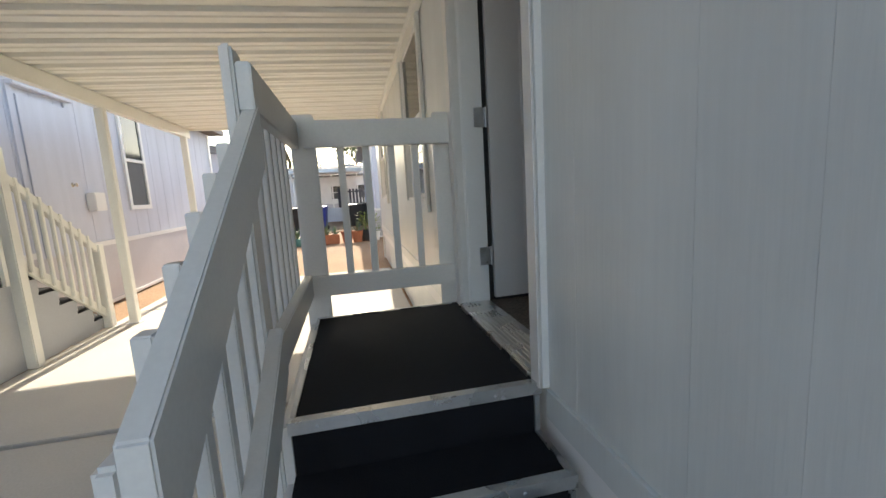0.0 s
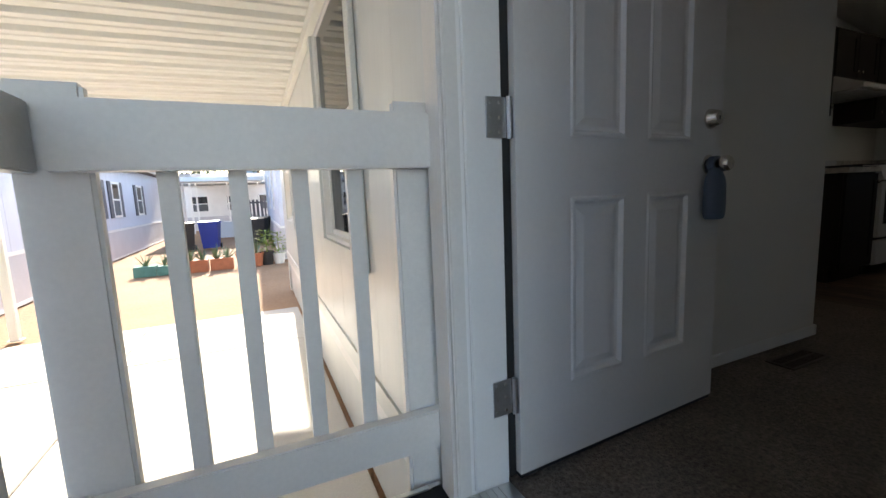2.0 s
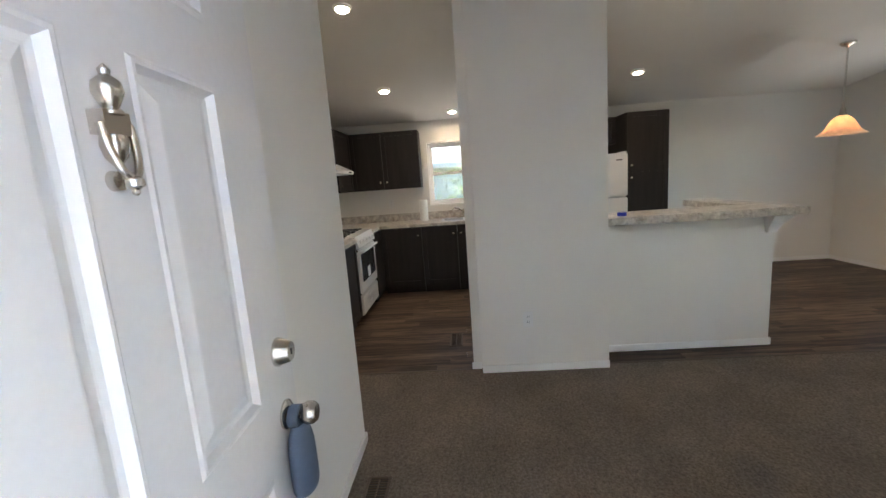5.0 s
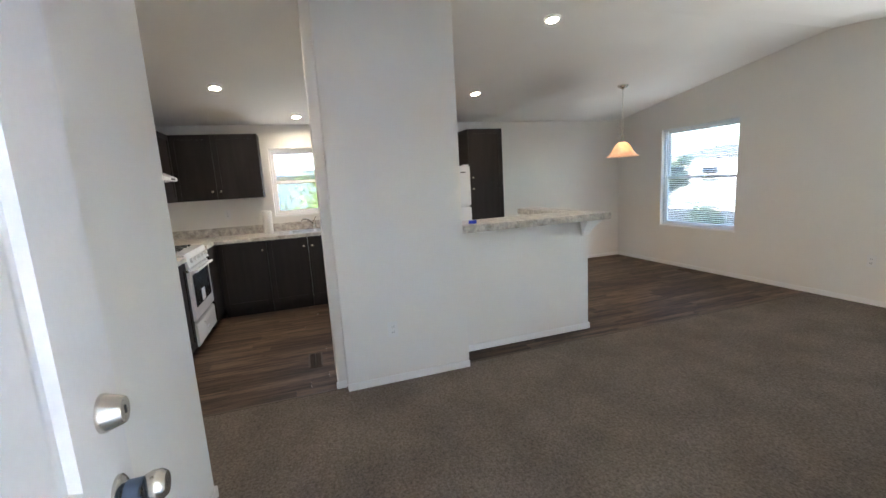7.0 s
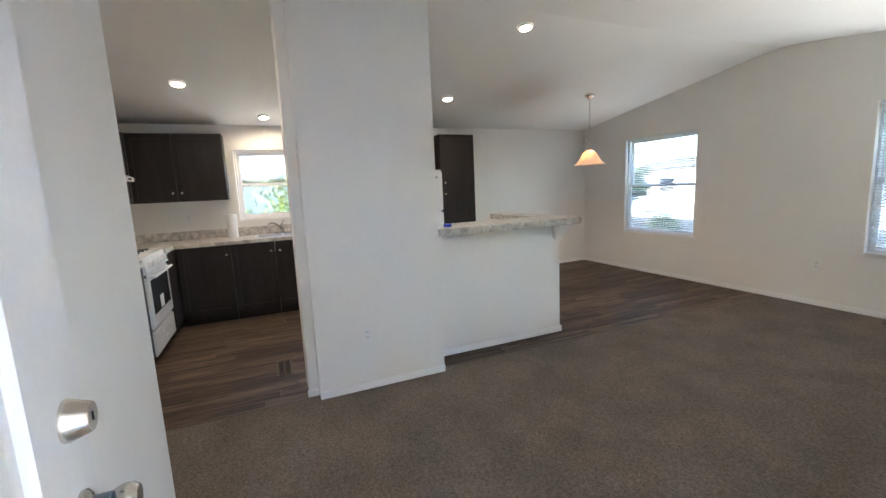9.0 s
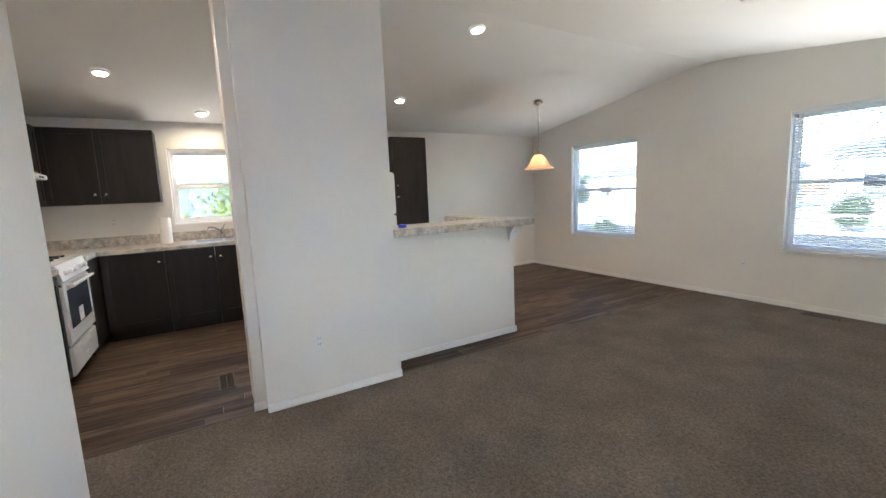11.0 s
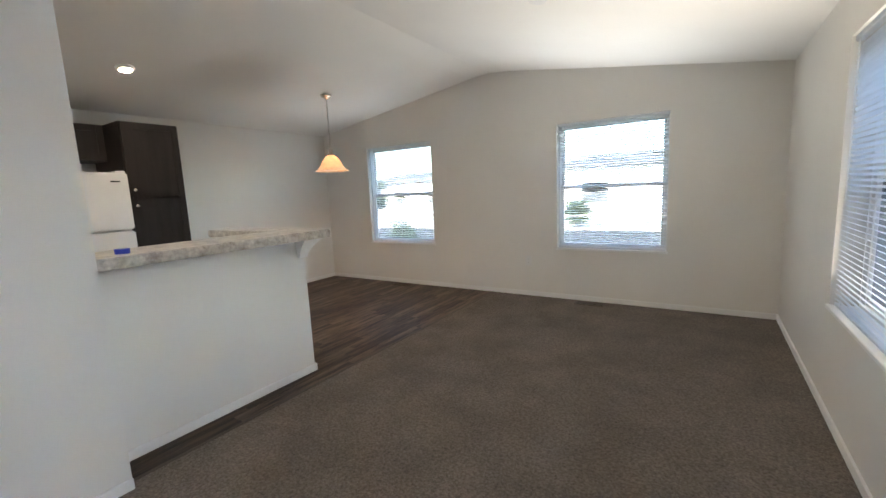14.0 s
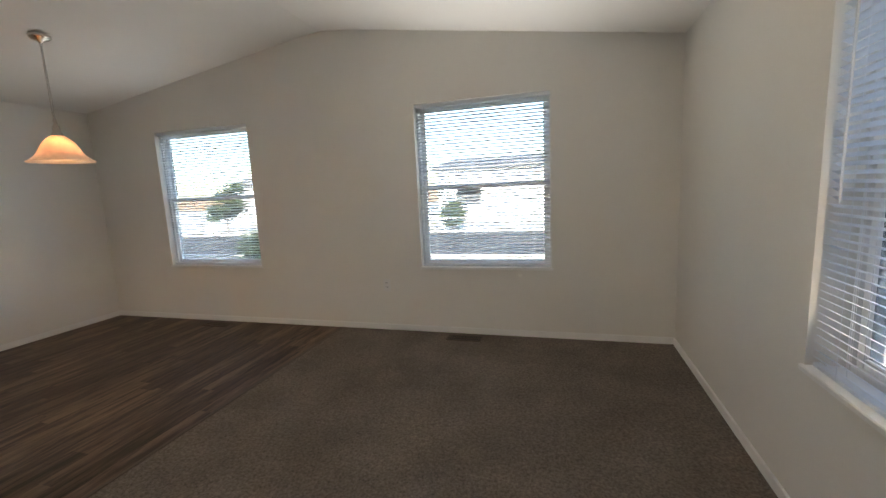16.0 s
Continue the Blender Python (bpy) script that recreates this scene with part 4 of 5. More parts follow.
hood = thing("range_hood", (5.12, 3.25, 2.30), "white slanted under-cabinet range hood", "range hood")
bm = bmesh.new()
prism(bm, [(YN - 0.003, 2.29), (3.01, 2.29), (3.01, 2.325), (3.20, 2.42), (YN - 0.003, 2.42)], "x", 4.74, 5.50)
part("shell", bm, APPLIANCE, hood, "", 0.004)
box("grease_filter", 4.80, 5.44, 3.06, 3.46, 2.284, 2.291, STEEL, hood, "metal mesh filter")
for u in (5.30, 5.36):
    box("switch", u, u + 0.03, 3.004, 3.011, 2.30, 2.316, DARK, hood)

stove = thing("gas_stove", (5.11, 3.15, FL), "white gas stove with oven window and black grates", "stove")
X0, X1, YF = 4.735, 5.485, 2.89
box("body", X0, X1, YF, YN - 0.01, FL + 0.09, 1.615, APPLIANCE, stove, "", 0.004)
for x in (X0 + 0.04, X1 - 0.08):
    for y in (YF + 0.05, YN - 0.1):
        box("foot", x, x + 0.04, y, y + 0.04, FL + 0.001, FL + 0.09, DARK, stove)
bm = bmesh.new()
prism(bm, [(YF - 0.055, 1.53), (YF - 0.001, 1.52), (YF - 0.001, 1.64), (YF + 0.08, 1.645), (YF + 0.08, 1.652), (YF - 0.02, 1.648)], "x", X0, X1)
panel = part("control_panel", bm, APPLIANCE, stove)
for i in range(5):
    u = X0 + 0.10 + i * (X1 - X0 - 0.20) / 4
    bm = bmesh.new()
    spin(bm, [(0.022, 0.0), (0.020, 0.022), (0.012, 0.026), (0.001, 0.026)], (u, YF - 0.042, 1.585), 16, "Y")
    part("burner_knob", bm, APPLIANCE, panel, smooth=True)
oven = box("oven_door", X0 + 0.006, X1 - 0.006, YF - 0.045, YF - 0.002, FL + 0.325, 1.512, APPLIANCE, stove, "", 0.008)
# black sheet: the shade in the gap round the oven door, as colour
box("gap_shade", X0 + 0.001, X1 - 0.001, YF - 0.006, YF - 0.0015, FL + 0.095, 1.522, DARK, stove, "black sheet painting the shade behind the oven door")
box("oven_window", X0 + 0.075, X1 - 0.085, YF - 0.049, YF - 0.044, 1.165, 1.455, OVENGLASS, oven, "dark glass window", 0.001)
bm = bmesh.new()
cyl(bm, (X0 + 0.06, YF - 0.085, 1.488), (X1 - 0.06, YF - 0.085, 1.488), 0.013, seg=14)
for u in (X0 + 0.09, X1 - 0.09):
    cyl(bm, (u, YF - 0.085, 1.488), (u, YF - 0.044, 1.488), 0.010, seg=10)
part("oven_handle", bm, APPLIANCE, oven, smooth=True)
box("energy_label", X0 + 0.29, X0 + 0.41, YF - 0.0508, YF - 0.0495, 1.175, 1.285, PAPER, oven, "white paper label")
drawer = box("drawer", X0 + 0.006, X1 - 0.006, YF - 0.040, YF - 0.002, FL + 0.095, FL + 0.30, APPLIANCE, stove, "", 0.008)
box("maker_plate", X0 + 0.33, X1 - 0.33, YF - 0.0415, YF - 0.0395, FL + 0.165, FL + 0.185, STEEL, drawer, "small grey maker's plate")
box("pull", X0 + 0.25, X1 - 0.25, YF - 0.052, YF - 0.040, FL + 0.235, FL + 0.26, APPLIANCE, drawer, "", 0.004)
box("cooktop", X0 + 0.004, X1 - 0.004, YF + 0.085, YN - 0.08, 1.6155, 1.636, APPLIANCE, stove, "", 0.004)
box("backguard", X0, X1, YN - 0.075, YN - 0.012, 1.6155, 1.73, APPLIANCE, stove, "", 0.006)
for gx in (X0 + 0.20, X1 - 0.20):
    bm = bmesh.new()
    for k in (-0.15, 0.0, 0.15):
        bx(bm, gx - 0.16, gx + 0.16, 3.15 + k - 0.006, 3.15 + k + 0.006, 1.652, 1.664)
        bx(bm, gx + k - 0.006, gx + k + 0.006, 2.97, 3.35, 1.6525, 1.6645)
    for k in (-0.15, 0.15):
        for q in (2.98, 3.33):
            bx(bm, gx + k - 0.006, gx + k + 0.006, q, q + 0.012, 1.637, 1.653)
    part("grate", bm, IRON, stove, "black iron pan support")
    for q in (3.05, 3.26):
        bm = bmesh.new()
        spin(bm, [(0.045, 1.637), (0.042, 1.646), (0.02, 1.649), (0.001, 1.649)], (gx, q, 0), 18)
        part("burner", bm, IRON, stove)

pantry = thing("pantry_cabinet", (6.1, -0.46, FL), "tall espresso-stained pantry cabinet with two doors", "cabinet")
PX = 5.82
box("carcass", PX, XE - 0.003, -0.703, -0.215, FL + 0.09, 2.785, CABINET, pantry, "", 0.001)
box("toe_kick", PX + 0.05, XE - 0.003, -0.703, -0.215, FL + 0.001, FL + 0.089, CABINET, pantry)
panel_door(-0.697, -0.221, FL + 0.105, 2.085, PX, "x", pantry, (-0.26, 2.02))
panel_door(-0.697, -0.221, 2.10, 2.778, PX, "x", pantry, (-0.26, 2.165))
over = thing("wall_cabinet", (6.3, 0.17, 2.45), "espresso-stained cabinet over the refrigerator", "cabinet", "kitchen wall cabinets")
box("carcass", 6.16, XE - 0.003, -0.212, 0.56, 2.45, 2.785, CABINET, over, "", 0.001)
panel_door(-0.206, 0.17, 2.458, 2.778, 6.16, "x", over, (0.13, 2.50))
panel_door(0.178, 0.554, 2.458, 2.778, 6.16, "x", over, (0.22, 2.50))

fridge = thing("refrigerator", (6.1, 0.16, FL), "white top-freezer refrigerator beside the pantry", "refrigerator")
box("cabinet_body", 5.80, XE - 0.02, -0.195, 0.515, FL + 0.02, 2.32, APPLIANCE, fridge, "", 0.006)
fd = box("freezer_door", 5.725, 5.797, -0.195, 0.515, 1.815, 2.32, APPLIANCE, fridge, "", 0.012)
rd = box("fridge_door", 5.725, 5.797, -0.195, 0.515, FL + 0.10, 1.80, APPLIANCE, fridge, "", 0.012)
box("badge", 5.7225, 5.7255, -0.13, -0.06, 2.235, 2.247, DARK, fd, "small dark maker's plate")
box("door_handle", 5.70, 5.726, 0.46, 0.485, 1.86, 2.12, APPLIANCE, fd, "", 0.006)
box("door_handle", 5.70, 5.726, 0.46, 0.485, 1.30, 1.76, APPLIANCE, rd, "", 0.006)
box("hinge_cap", 5.74, 5.83, -0.185, -0.11, 2.321, 2.335, APPLIANCE, fridge, "", 0.004)
box("kick_grille", 5.81, 5.83, -0.19, 0.51, FL + 0.003, FL + 0.02, DARK, fridge)

# ---- ceiling fixtures ----
def ceil_z(x):
    return ZR - 0.012 - abs(x - RIDGE) * (ZR - ZE) / (RIDGE - XW) * 0.985
SLOPE = math.degrees(math.atan((ZR - ZE) / (RIDGE - XW)))
def downlight(x, y):
    d = tagged(new("recessed_light"), "round white recessed ceiling light, switched on", "ceiling light", "recessed lights")
    d.matrix_world = pose(x, y, ceil_z(x) - 0.004, 0, SLOPE if x > RIDGE else -SLOPE)
    bm = bmesh.new()
    spin(bm, [(0.044, -0.004), (0.056, -0.006), (0.064, -0.002), (0.065, 0.03), (0.044, 0.03), (0.044, -0.004)], (0, 0, 0), 32)
    lpart("trim_ring", bm, TRIM, d)
    bm = bmesh.new()
    spin(bm, [(0.0435, 0.004), (0.0435, 0.012)], (0, 0, 0), 32)
    lpart("lens", bm, LAMP, d, "glowing round lens")
    bm = bmesh.new()
    spin(bm, [(0.0435, 0.0125), (0.0435, 0.03)], (0, 0, 0), 32)
    lpart("housing", bm, TRIM, d)
for x, y in ((3.79, -0.16), (5.34, -0.145), (5.27, 2.53), (6.12, 1.835), (3.735, 2.515)):
    downlight(x, y)
smoke = thing("smoke_detector", (2.25, -1.14, ceil_z(2.25)), "round white smoke detector on the ceiling", "smoke detector")
smoke.rotation_euler = (0, radians(-SLOPE), 0)
bm = bmesh.new()
spin(bm, [(0.001, -0.052), (0.05, -0.050), (0.060, -0.040), (0.063, -0.016), (0.068, -0.014), (0.068, -0.002), (0.001, -0.002)], (0, 0, 0), 28)
lpart("housing", bm, PLATE, smoke)
bm = bmesh.new()
spin(bm, [(0.0605, -0.034), (0.0635, -0.034), (0.0640, -0.026), (0.0605, -0.026), (0.0605, -0.034)], (0, 0, 0), 28)
lpart("grille_band", bm, VENT, smoke, "dark sensing slot")

# pendant over the dining area
PX0, PY0 = 5.04, -1.975
pend = thing("pendant_lamp", (PX0, PY0, ceil_z(PX0)), "nickel pendant lamp with amber alabaster glass shade, lit", "pendant lamp")
zc = ceil_z(PX0)
bm = bmesh.new()
spin(bm, [(0.062, zc + 0.006), (0.062, zc - 0.008), (0.050, zc - 0.020), (0.018, zc - 0.032), (0.008, zc - 0.045), (0.001, zc - 0.046)], (PX0, PY0, 0), 28)
part("canopy", bm, NICKEL, pend, smooth=True)
bm = bmesh.new()
cyl(bm, (PX0, PY0, zc - 0.04), (PX0, PY0, 2.66), 0.0035, seg=8)
part("cord", bm, PAPER, pend, "pale cord")
n = 22
for i in range(n):
    z = zc - 0.055 - i * (zc - 0.055 - 2.60) / n
    bm = bmesh.new()
    for k in range(10):
        a, b = 2 * math.pi * k / 10, 2 * math.pi * (k + 1) / 10
        pa, pb = (0.008 * math.cos(a), 0.015 * math.sin(a)), (0.008 * math.cos(b), 0.015 * math.sin(b))
        if i % 2:
            cyl(bm, (PX0 + pa[0], PY0, z + pa[1]), (PX0 + pb[0], PY0, z + pb[1]), 0.0018, seg=5)
        else:
            cyl(bm, (PX0, PY0 + pa[0], z + pa[1]), (PX0, PY0 + pb[0], z + pb[1]), 0.0018, seg=5)
    part("chain_link", bm, NICKEL, pend)
bm = bmesh.new()
spin(bm, [(0.006, 2.62), (0.012, 2.60), (0.010, 2.575), (0.020, 2.56), (0.024, 2.52), (0.034, 2.505), (0.036, 2.485), (0.001, 2.484)], (PX0, PY0, 0), 20)
part("stem", bm, NICKEL, pend, smooth=True)
m = mat("amber_alabaster_glass", (0.84, 0.62, 0.47), 0.35, vary=0.22, scale=9, fine=25, bump=0.0)
pm = m.node_tree.nodes["Principled BSDF"]
pm.inputs["Emission Color"].default_value = (1.0, 0.62, 0.36, 1)
pm.inputs["Emission Strength"].default_value = SHADE_GLOW
sh = m.node_tree
tl, mxs = sh.nodes.new("ShaderNodeBsdfTranslucent"), sh.nodes.new("ShaderNodeMixShader")
tl.inputs[0].default_value, mxs.inputs[0].default_value = (0.88, 0.60, 0.42, 1), 0.3
sh.links.new(pm.outputs[0], mxs.inputs[1])
sh.links.new(tl.outputs[0], mxs.inputs[2])
sh.links.new(mxs.outputs[0], sh.nodes["Material Output"].inputs[0])
bm = bmesh.new()
outer = [(0.036, 2.495), (0.060, 2.478), (0.088, 2.450), (0.108, 2.415), (0.126, 2.378), (0.146, 2.350), (0.170, 2.330), (0.192, 2.318)]
spin(bm, [*outer, (0.192, 2.312), *[(r - 0.004, z - 0.006) for r, z in outer[::-1]]], (PX0, PY0, 0), 40)
part("shade", bm, m, pend, "amber alabaster glass bell shade", smooth=True)
bm = bmesh.new()
spin(bm, [(0.001, 2.38), (0.022, 2.388), (0.028, 2.41), (0.024, 2.44), (0.014, 2.46), (0.013, 2.48)], (PX0, PY0, 0), 20)
part("bulb", bm, BULB, pend, "lit bulb", smooth=True)

# ---- outside: the neighbours, yards and street ----
NTRIM = mat("neighbour_white_trim", (0.80, 0.79, 0.77), 0.5, vary=0.03, scale=3, fine=60, bump=0.01)
SHINGLE = mat("grey_shingle", (0.20, 0.19, 0.185), 0.9, vary=0.15, scale=6, fine=40, bump=0.2)
STEPGREY = mat("grey_stair_panel", (0.50, 0.52, 0.55), 0.6, vary=0.04, scale=2, fine=50, bump=0.03)
SHUTTER = mat("dark_shutter", (0.055, 0.055, 0.07), 0.6, vary=0.08, scale=4, fine=60, bump=0.02)
CURTAIN = mat("dim_interior", (0.10, 0.105, 0.11), 0.7, vary=0.1, scale=3, fine=30, bump=0.02)
LEAF = mat("leaf_green", (0.075, 0.105, 0.045), 0.6, vary=0.35, scale=2.5, fine=20, bump=0.0)
LIME = mat("lime_leaf", (0.22, 0.30, 0.045), 0.55, vary=0.25, scale=6, fine=30, bump=0.0)
AGAVE = mat("agave_green", (0.16, 0.22, 0.12), 0.5, vary=0.25, scale=7, fine=40, bump=0.02)
BARK = mat("bark", (0.16, 0.115, 0.085), 0.9, vary=0.2, scale=5, fine=40, bump=0.3, stretch=(3, 3, 0.6))
TERRA = mat("terracotta", (0.48, 0.17, 0.085), 0.8, vary=0.1, scale=8, fine=60, bump=0.05)
TEAL = mat("teal_pot", (0.12, 0.30, 0.26), 0.7, vary=0.1, scale=8, fine=60, bump=0.04)
BLACKPOT = mat("black_pot", (0.03, 0.03, 0.032), 0.6, vary=0.1, scale=8, fine=60, bump=0.02)
BINBLUE = mat("blue_bin", (0.02, 0.05, 0.32), 0.45, vary=0.06, scale=5, fine=60, bump=0.02)
BINBLACK = mat("black_bin", (0.022, 0.024, 0.026), 0.5, vary=0.08, scale=5, fine=60, bump=0.02)
ASPHALT = mat("asphalt", (0.062, 0.060, 0.058), 0.9, vary=0.12, scale=1.5, fine=60, bump=0.1)
LAWN = mat("dry_lawn", (0.17, 0.17, 0.065), 0.95, vary=0.25, scale=2, fine=40, bump=0.3)
MINT = mat("pale_mint_siding", (0.72, 0.79, 0.76), 0.6, vary=0.04, scale=2, fine=40, bump=0.03)
# the haze of distance is put into the hills' blue colour
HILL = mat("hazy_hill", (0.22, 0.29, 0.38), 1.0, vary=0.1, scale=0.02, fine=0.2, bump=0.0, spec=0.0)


def flat_window(parent, axis, face, out, u0, u1, z0, z1, split=True, shutters=False):
    """A window on a neighbour's wall. out: -1 or 1, the way it faces along the axis."""
    def b(name, a0, a1, d0, d1, c0, c1, material, p):
        lo, hi = sorted((face + out * d0, face + out * d1))
        return box(name, *((lo, hi, a0, a1) if axis == "x" else (a0, a1, lo, hi)), c0, c1, material, p)
    bm = bmesh.new()
    w = 0.07
    lo, hi = sorted((face + out * 0.002, face + out * 0.035))
    for a0, a1, c0, c1 in ((u0 - w, u0, z0 - w, z1 + w), (u1, u1 + w, z0 - w, z1 + w), (u0, u1, z0 - w, z0), (u0, u1, z1, z1 + w)) + (((u0, u1, (z0 + z1) / 2 - 0.025, (z0 + z1) / 2 + 0.025),) if split else ()):
        bx(bm, *((lo, hi, a0, a1) if axis == "x" else (a0, a1, lo, hi)), c0, c1)
    win = part("window", bm, NTRIM, parent, "white-framed window")
    mid = (z0 + z1) / 2
    b("pane", u0, u1, 0.003, 0.012, z0, mid, CURTAIN, win)
    b("pane", u0, u1, 0.003, 0.014, mid, z1, BLACKGLASS, win)
    if shutters:
        for a0, a1 in ((u0 - w - 0.32, u0 - w - 0.02), (u1 + w + 0.02, u1 + w + 0.32)):
            b("shutter", a0, a1, 0.002, 0.03, z0 - w, z1 + w, SHUTTER, win)
    return win


def neighbour(name, label, x0, x1, y0, y1, height, siding_mat, board=0.4, belt=0.85, roof_along="y", roof_mat=None):
    h = thing(name, ((x0 + x1) / 2, (y0 + y1) / 2, 0), label, "house")
    box("wall", x0, x1, y0, y1, 0.0, height, siding_mat, h)
    if belt:
        bm = bmesh.new()
        bx(bm, x0 - 0.02, x1 + 0.02, y0 - 0.02, y1 + 0.02, belt, belt + 0.07)
        part("belt_trim", bm, NTRIM, h)
        box("skirting", x0 - 0.012, x1 + 0.012, y0 - 0.012, y1 + 0.012, 0.0, belt, SKIRT, h)
        box("base_trim", x0 - 0.03, x1 + 0.03, y0 - 0.03, y1 + 0.03, 0.0, 0.05, NTRIM, h)
    bm = bmesh.new()
    if roof_along == "y":
        m = (x0 + x1) / 2
        prism(bm, [(x0 - 0.35, height - 0.02), (x1 + 0.35, height - 0.02), (x1 + 0.35, height + 0.10), (m, height + 0.75), (x0 - 0.35, height + 0.10)], "y", y0 - 0.3, y1 + 0.3)
    else:
        m = (y0 + y1) / 2
        prism(bm, [(y0 - 0.35, height - 0.02), (y1 + 0.35, height - 0.02), (y1 + 0.35, height + 0.10), (m, height + 0.95), (y0 - 0.35, height + 0.10)], "x", x0 - 0.3, x1 + 0.3)
    part("roof", bm, roof_mat or SHINGLE, h)
    return h


# lavender house over the driveway
NX = -3.62
lav = neighbour("neighbour_house", "lavender-grey sided mobile home with white trim", -10.5, NX, -9.0, 12.3, 3.2, NEIGHBOR)
yb = -9.0
while yb < 12.3:
    y1 = min(12.3, yb + 0.405)
    box("siding_board", NX, NX + 0.006, yb + 0.003, y1 - 0.003, 0.93, 3.17, NEIGHBOR, lav)
    yb = y1
flat_window(lav, "x", NX + 0.006, 1, 7.9, 8.48, 1.42, 2.92)
flat_window(lav, "x", NX + 0.006, 1, 3.6, 4.3, 1.42, 2.92)
flat_window(lav, "x", NX + 0.006, 1, -2.6, -1.7, 1.42, 2.92)
box("corner_trim", NX + 0.002, NX + 0.03, 12.18, 12.32, 0.0, 3.17, NTRIM, lav)
ndoor = box("door", NX + 0.006, NX + 0.045, 5.72, 6.55, 0.84, 2.72, NEIGHBOR, lav, "lavender-painted plain door", 0.004)
box("drip_cap", NX + 0.006, NX + 0.10, 5.62, 6.65, 2.80, 2.85, NEIGHBOR, lav, "", 0.01)
for y0, y1 in ((5.62, 5.715), (6.555, 6.65)):
    box("door_trim", NX + 0.006, NX + 0.03, y0, y1, 0.84, 2.80, NEIGHBOR, lav)
bm = bmesh.new()
spin(bm, [(0.03, 0.0), (0.012, -0.02), (0.028, -0.05), (0.001, -0.065)], (NX + 0.045, 6.42, 1.72), 14, "X")
part("knob", bm, NICKEL, ndoor, smooth=True)
box("mail_box", NX + 0.006, NX + 0.12, 6.72, 6.98, 1.36, 1.62, NTRIM, lav, "white wall box beside the door", 0.01)

# its steps
ns = thing("neighbour_stairs", (-3.2, 4.8, 0), "grey side stairs with cream wooden railing", "stairs")
for i in range(4):
    y0, z = 4.55 + i * 0.24, 0.80 - (i + 1) * 0.16
    box("tread", NX + 0.02, -2.95, y0 - 0.02, y0 + 0.25, z - 0.03, z, TREAD, ns, "dark tread")
box("landing", NX + 0.02, -2.95, 3.0, 4.55, 0.77, 0.80, TREAD, ns, "dark landing")
bm = bmesh.new()
prism(bm, [(3.0, 0.0), (5.48, 0.0), (5.48, 0.14), (5.26, 0.14), (5.26, 0.30), (5.02, 0.30), (5.02, 0.46), (4.78, 0.46), (4.78, 0.62), (4.54, 0.62), (4.54, 0.77), (3.0, 0.77)], "x", -2.975, -2.955)
part("side_panel", bm, STEPGREY, ns)
nr = thing("neighbour_railing", (-2.93, 4.8, 0), "cream-painted wooden stair railing with flared balusters", "railing")
CREAM = PATIO
for y, z1 in ((4.28, 1.95), (5.46, 0.98), (3.05, 1.80)):
    box("post", -2.97, -2.87, y - 0.05, y + 0.05, 0.0, z1, CREAM, nr, "", 0.008)
def nslope(y):
    return 1.78 - (y - 4.28) * 0.70
bm = bmesh.new()
prism(bm, [(4.33, nslope(4.33) - 0.09), (5.42, nslope(5.42) - 0.09), (5.42, nslope(5.42)), (4.33, nslope(4.33))], "x", -2.95, -2.89)
part("handrail", bm, CREAM, nr, "", 0.005)
bm = bmesh.new()
prism(bm, [(4.33, nslope(4.33) - 0.85), (5.42, nslope(5.42) - 0.85), (5.42, nslope(5.42) - 0.74), (4.33, nslope(4.33) - 0.74)], "x", -2.95, -2.91)
part("bottom_rail", bm, CREAM, nr, "", 0.005)
bm = bmesh.new()
bx(bm, -2.95, -2.89, 3.1, 4.23, 1.66, 1.75)
part("landing_rail", bm, CREAM, nr, "", 0.005)
for i in range(8):
    y = 4.42 + i * 0.122
    bm = bmesh.new()
    bx(bm, -2.908, -2.878, y - 0.02, y + 0.02, nslope(y) - 0.84, nslope(y) + 0.015)
    part("baluster", bm, CREAM, nr, "", 0.006)
for i in range(8):
    y = 3.2 + i * 0.13
    box("baluster", -2.908, -2.878, y - 0.02, y + 0.02, 0.78, 1.74, CREAM, nr)

# second house on the same side, beyond
grey = neighbour("grey_house", "light grey mobile home with dark shutters", -10.0, -3.9, 14.6, 25.5, 2.95, NEIGHBOR)
for y0 in (15.6, 17.4, 20.4):
    flat_window(grey, "x", -3.9, 1, y0, y0 + 0.7, 1.35, 2.35, True, True)
# house beyond our own end
back = neighbour("lilac_house", "pale lilac sided mobile home across the dirt yard", 0.72, 7.2, 13.2, 24.0, 3.2, NEIGHBOR)
flat_window(back, "x", 0.72, -1, 15.2, 15.9, 1.4, 2.5)
flat_window(back, "x", 0.72, -1, 18.4, 19.1, 1.4, 2.5)
# far house with a white awning
far = neighbour("far_house", "white mobile home behind a patio awning", -9.0, 3.0, 31.0, 38.0, 2.8, NTRIM, roof_along="x")
for x0 in (-5.6, -3.4, -1.4, 0.4):
    flat_window(far, "y", 31.0, -1, x0, x0 + 0.9, 1.2, 2.1)
awning = thing("far_awning", (-1.2, 26, 0), "white flat patio awning on slim posts", "patio cover")
bm = bmesh.new()
prism(bm, [(22.4, 2.62), (30.6, 2.92), (30.6, 3.06), (22.4, 2.80)], "x", -3.1, 0.62)
part("awning_roof", bm, NTRIM, awning)
for x in (-3.0, -1.3, 0.45):
    for y in (22.7, 25.2, 27.8, 30.4):
        if x < -2 or y > 30:
            box("post", x - 0.045, x + 0.045, y - 0.045, y + 0.045, 0.0, 2.64 + (y - 22.4) * 0.035, NTRIM, awning)
gate = thing("dark_gate", (0.0, 24.6, 0), "dark slatted wooden gate under the awning", "gate")
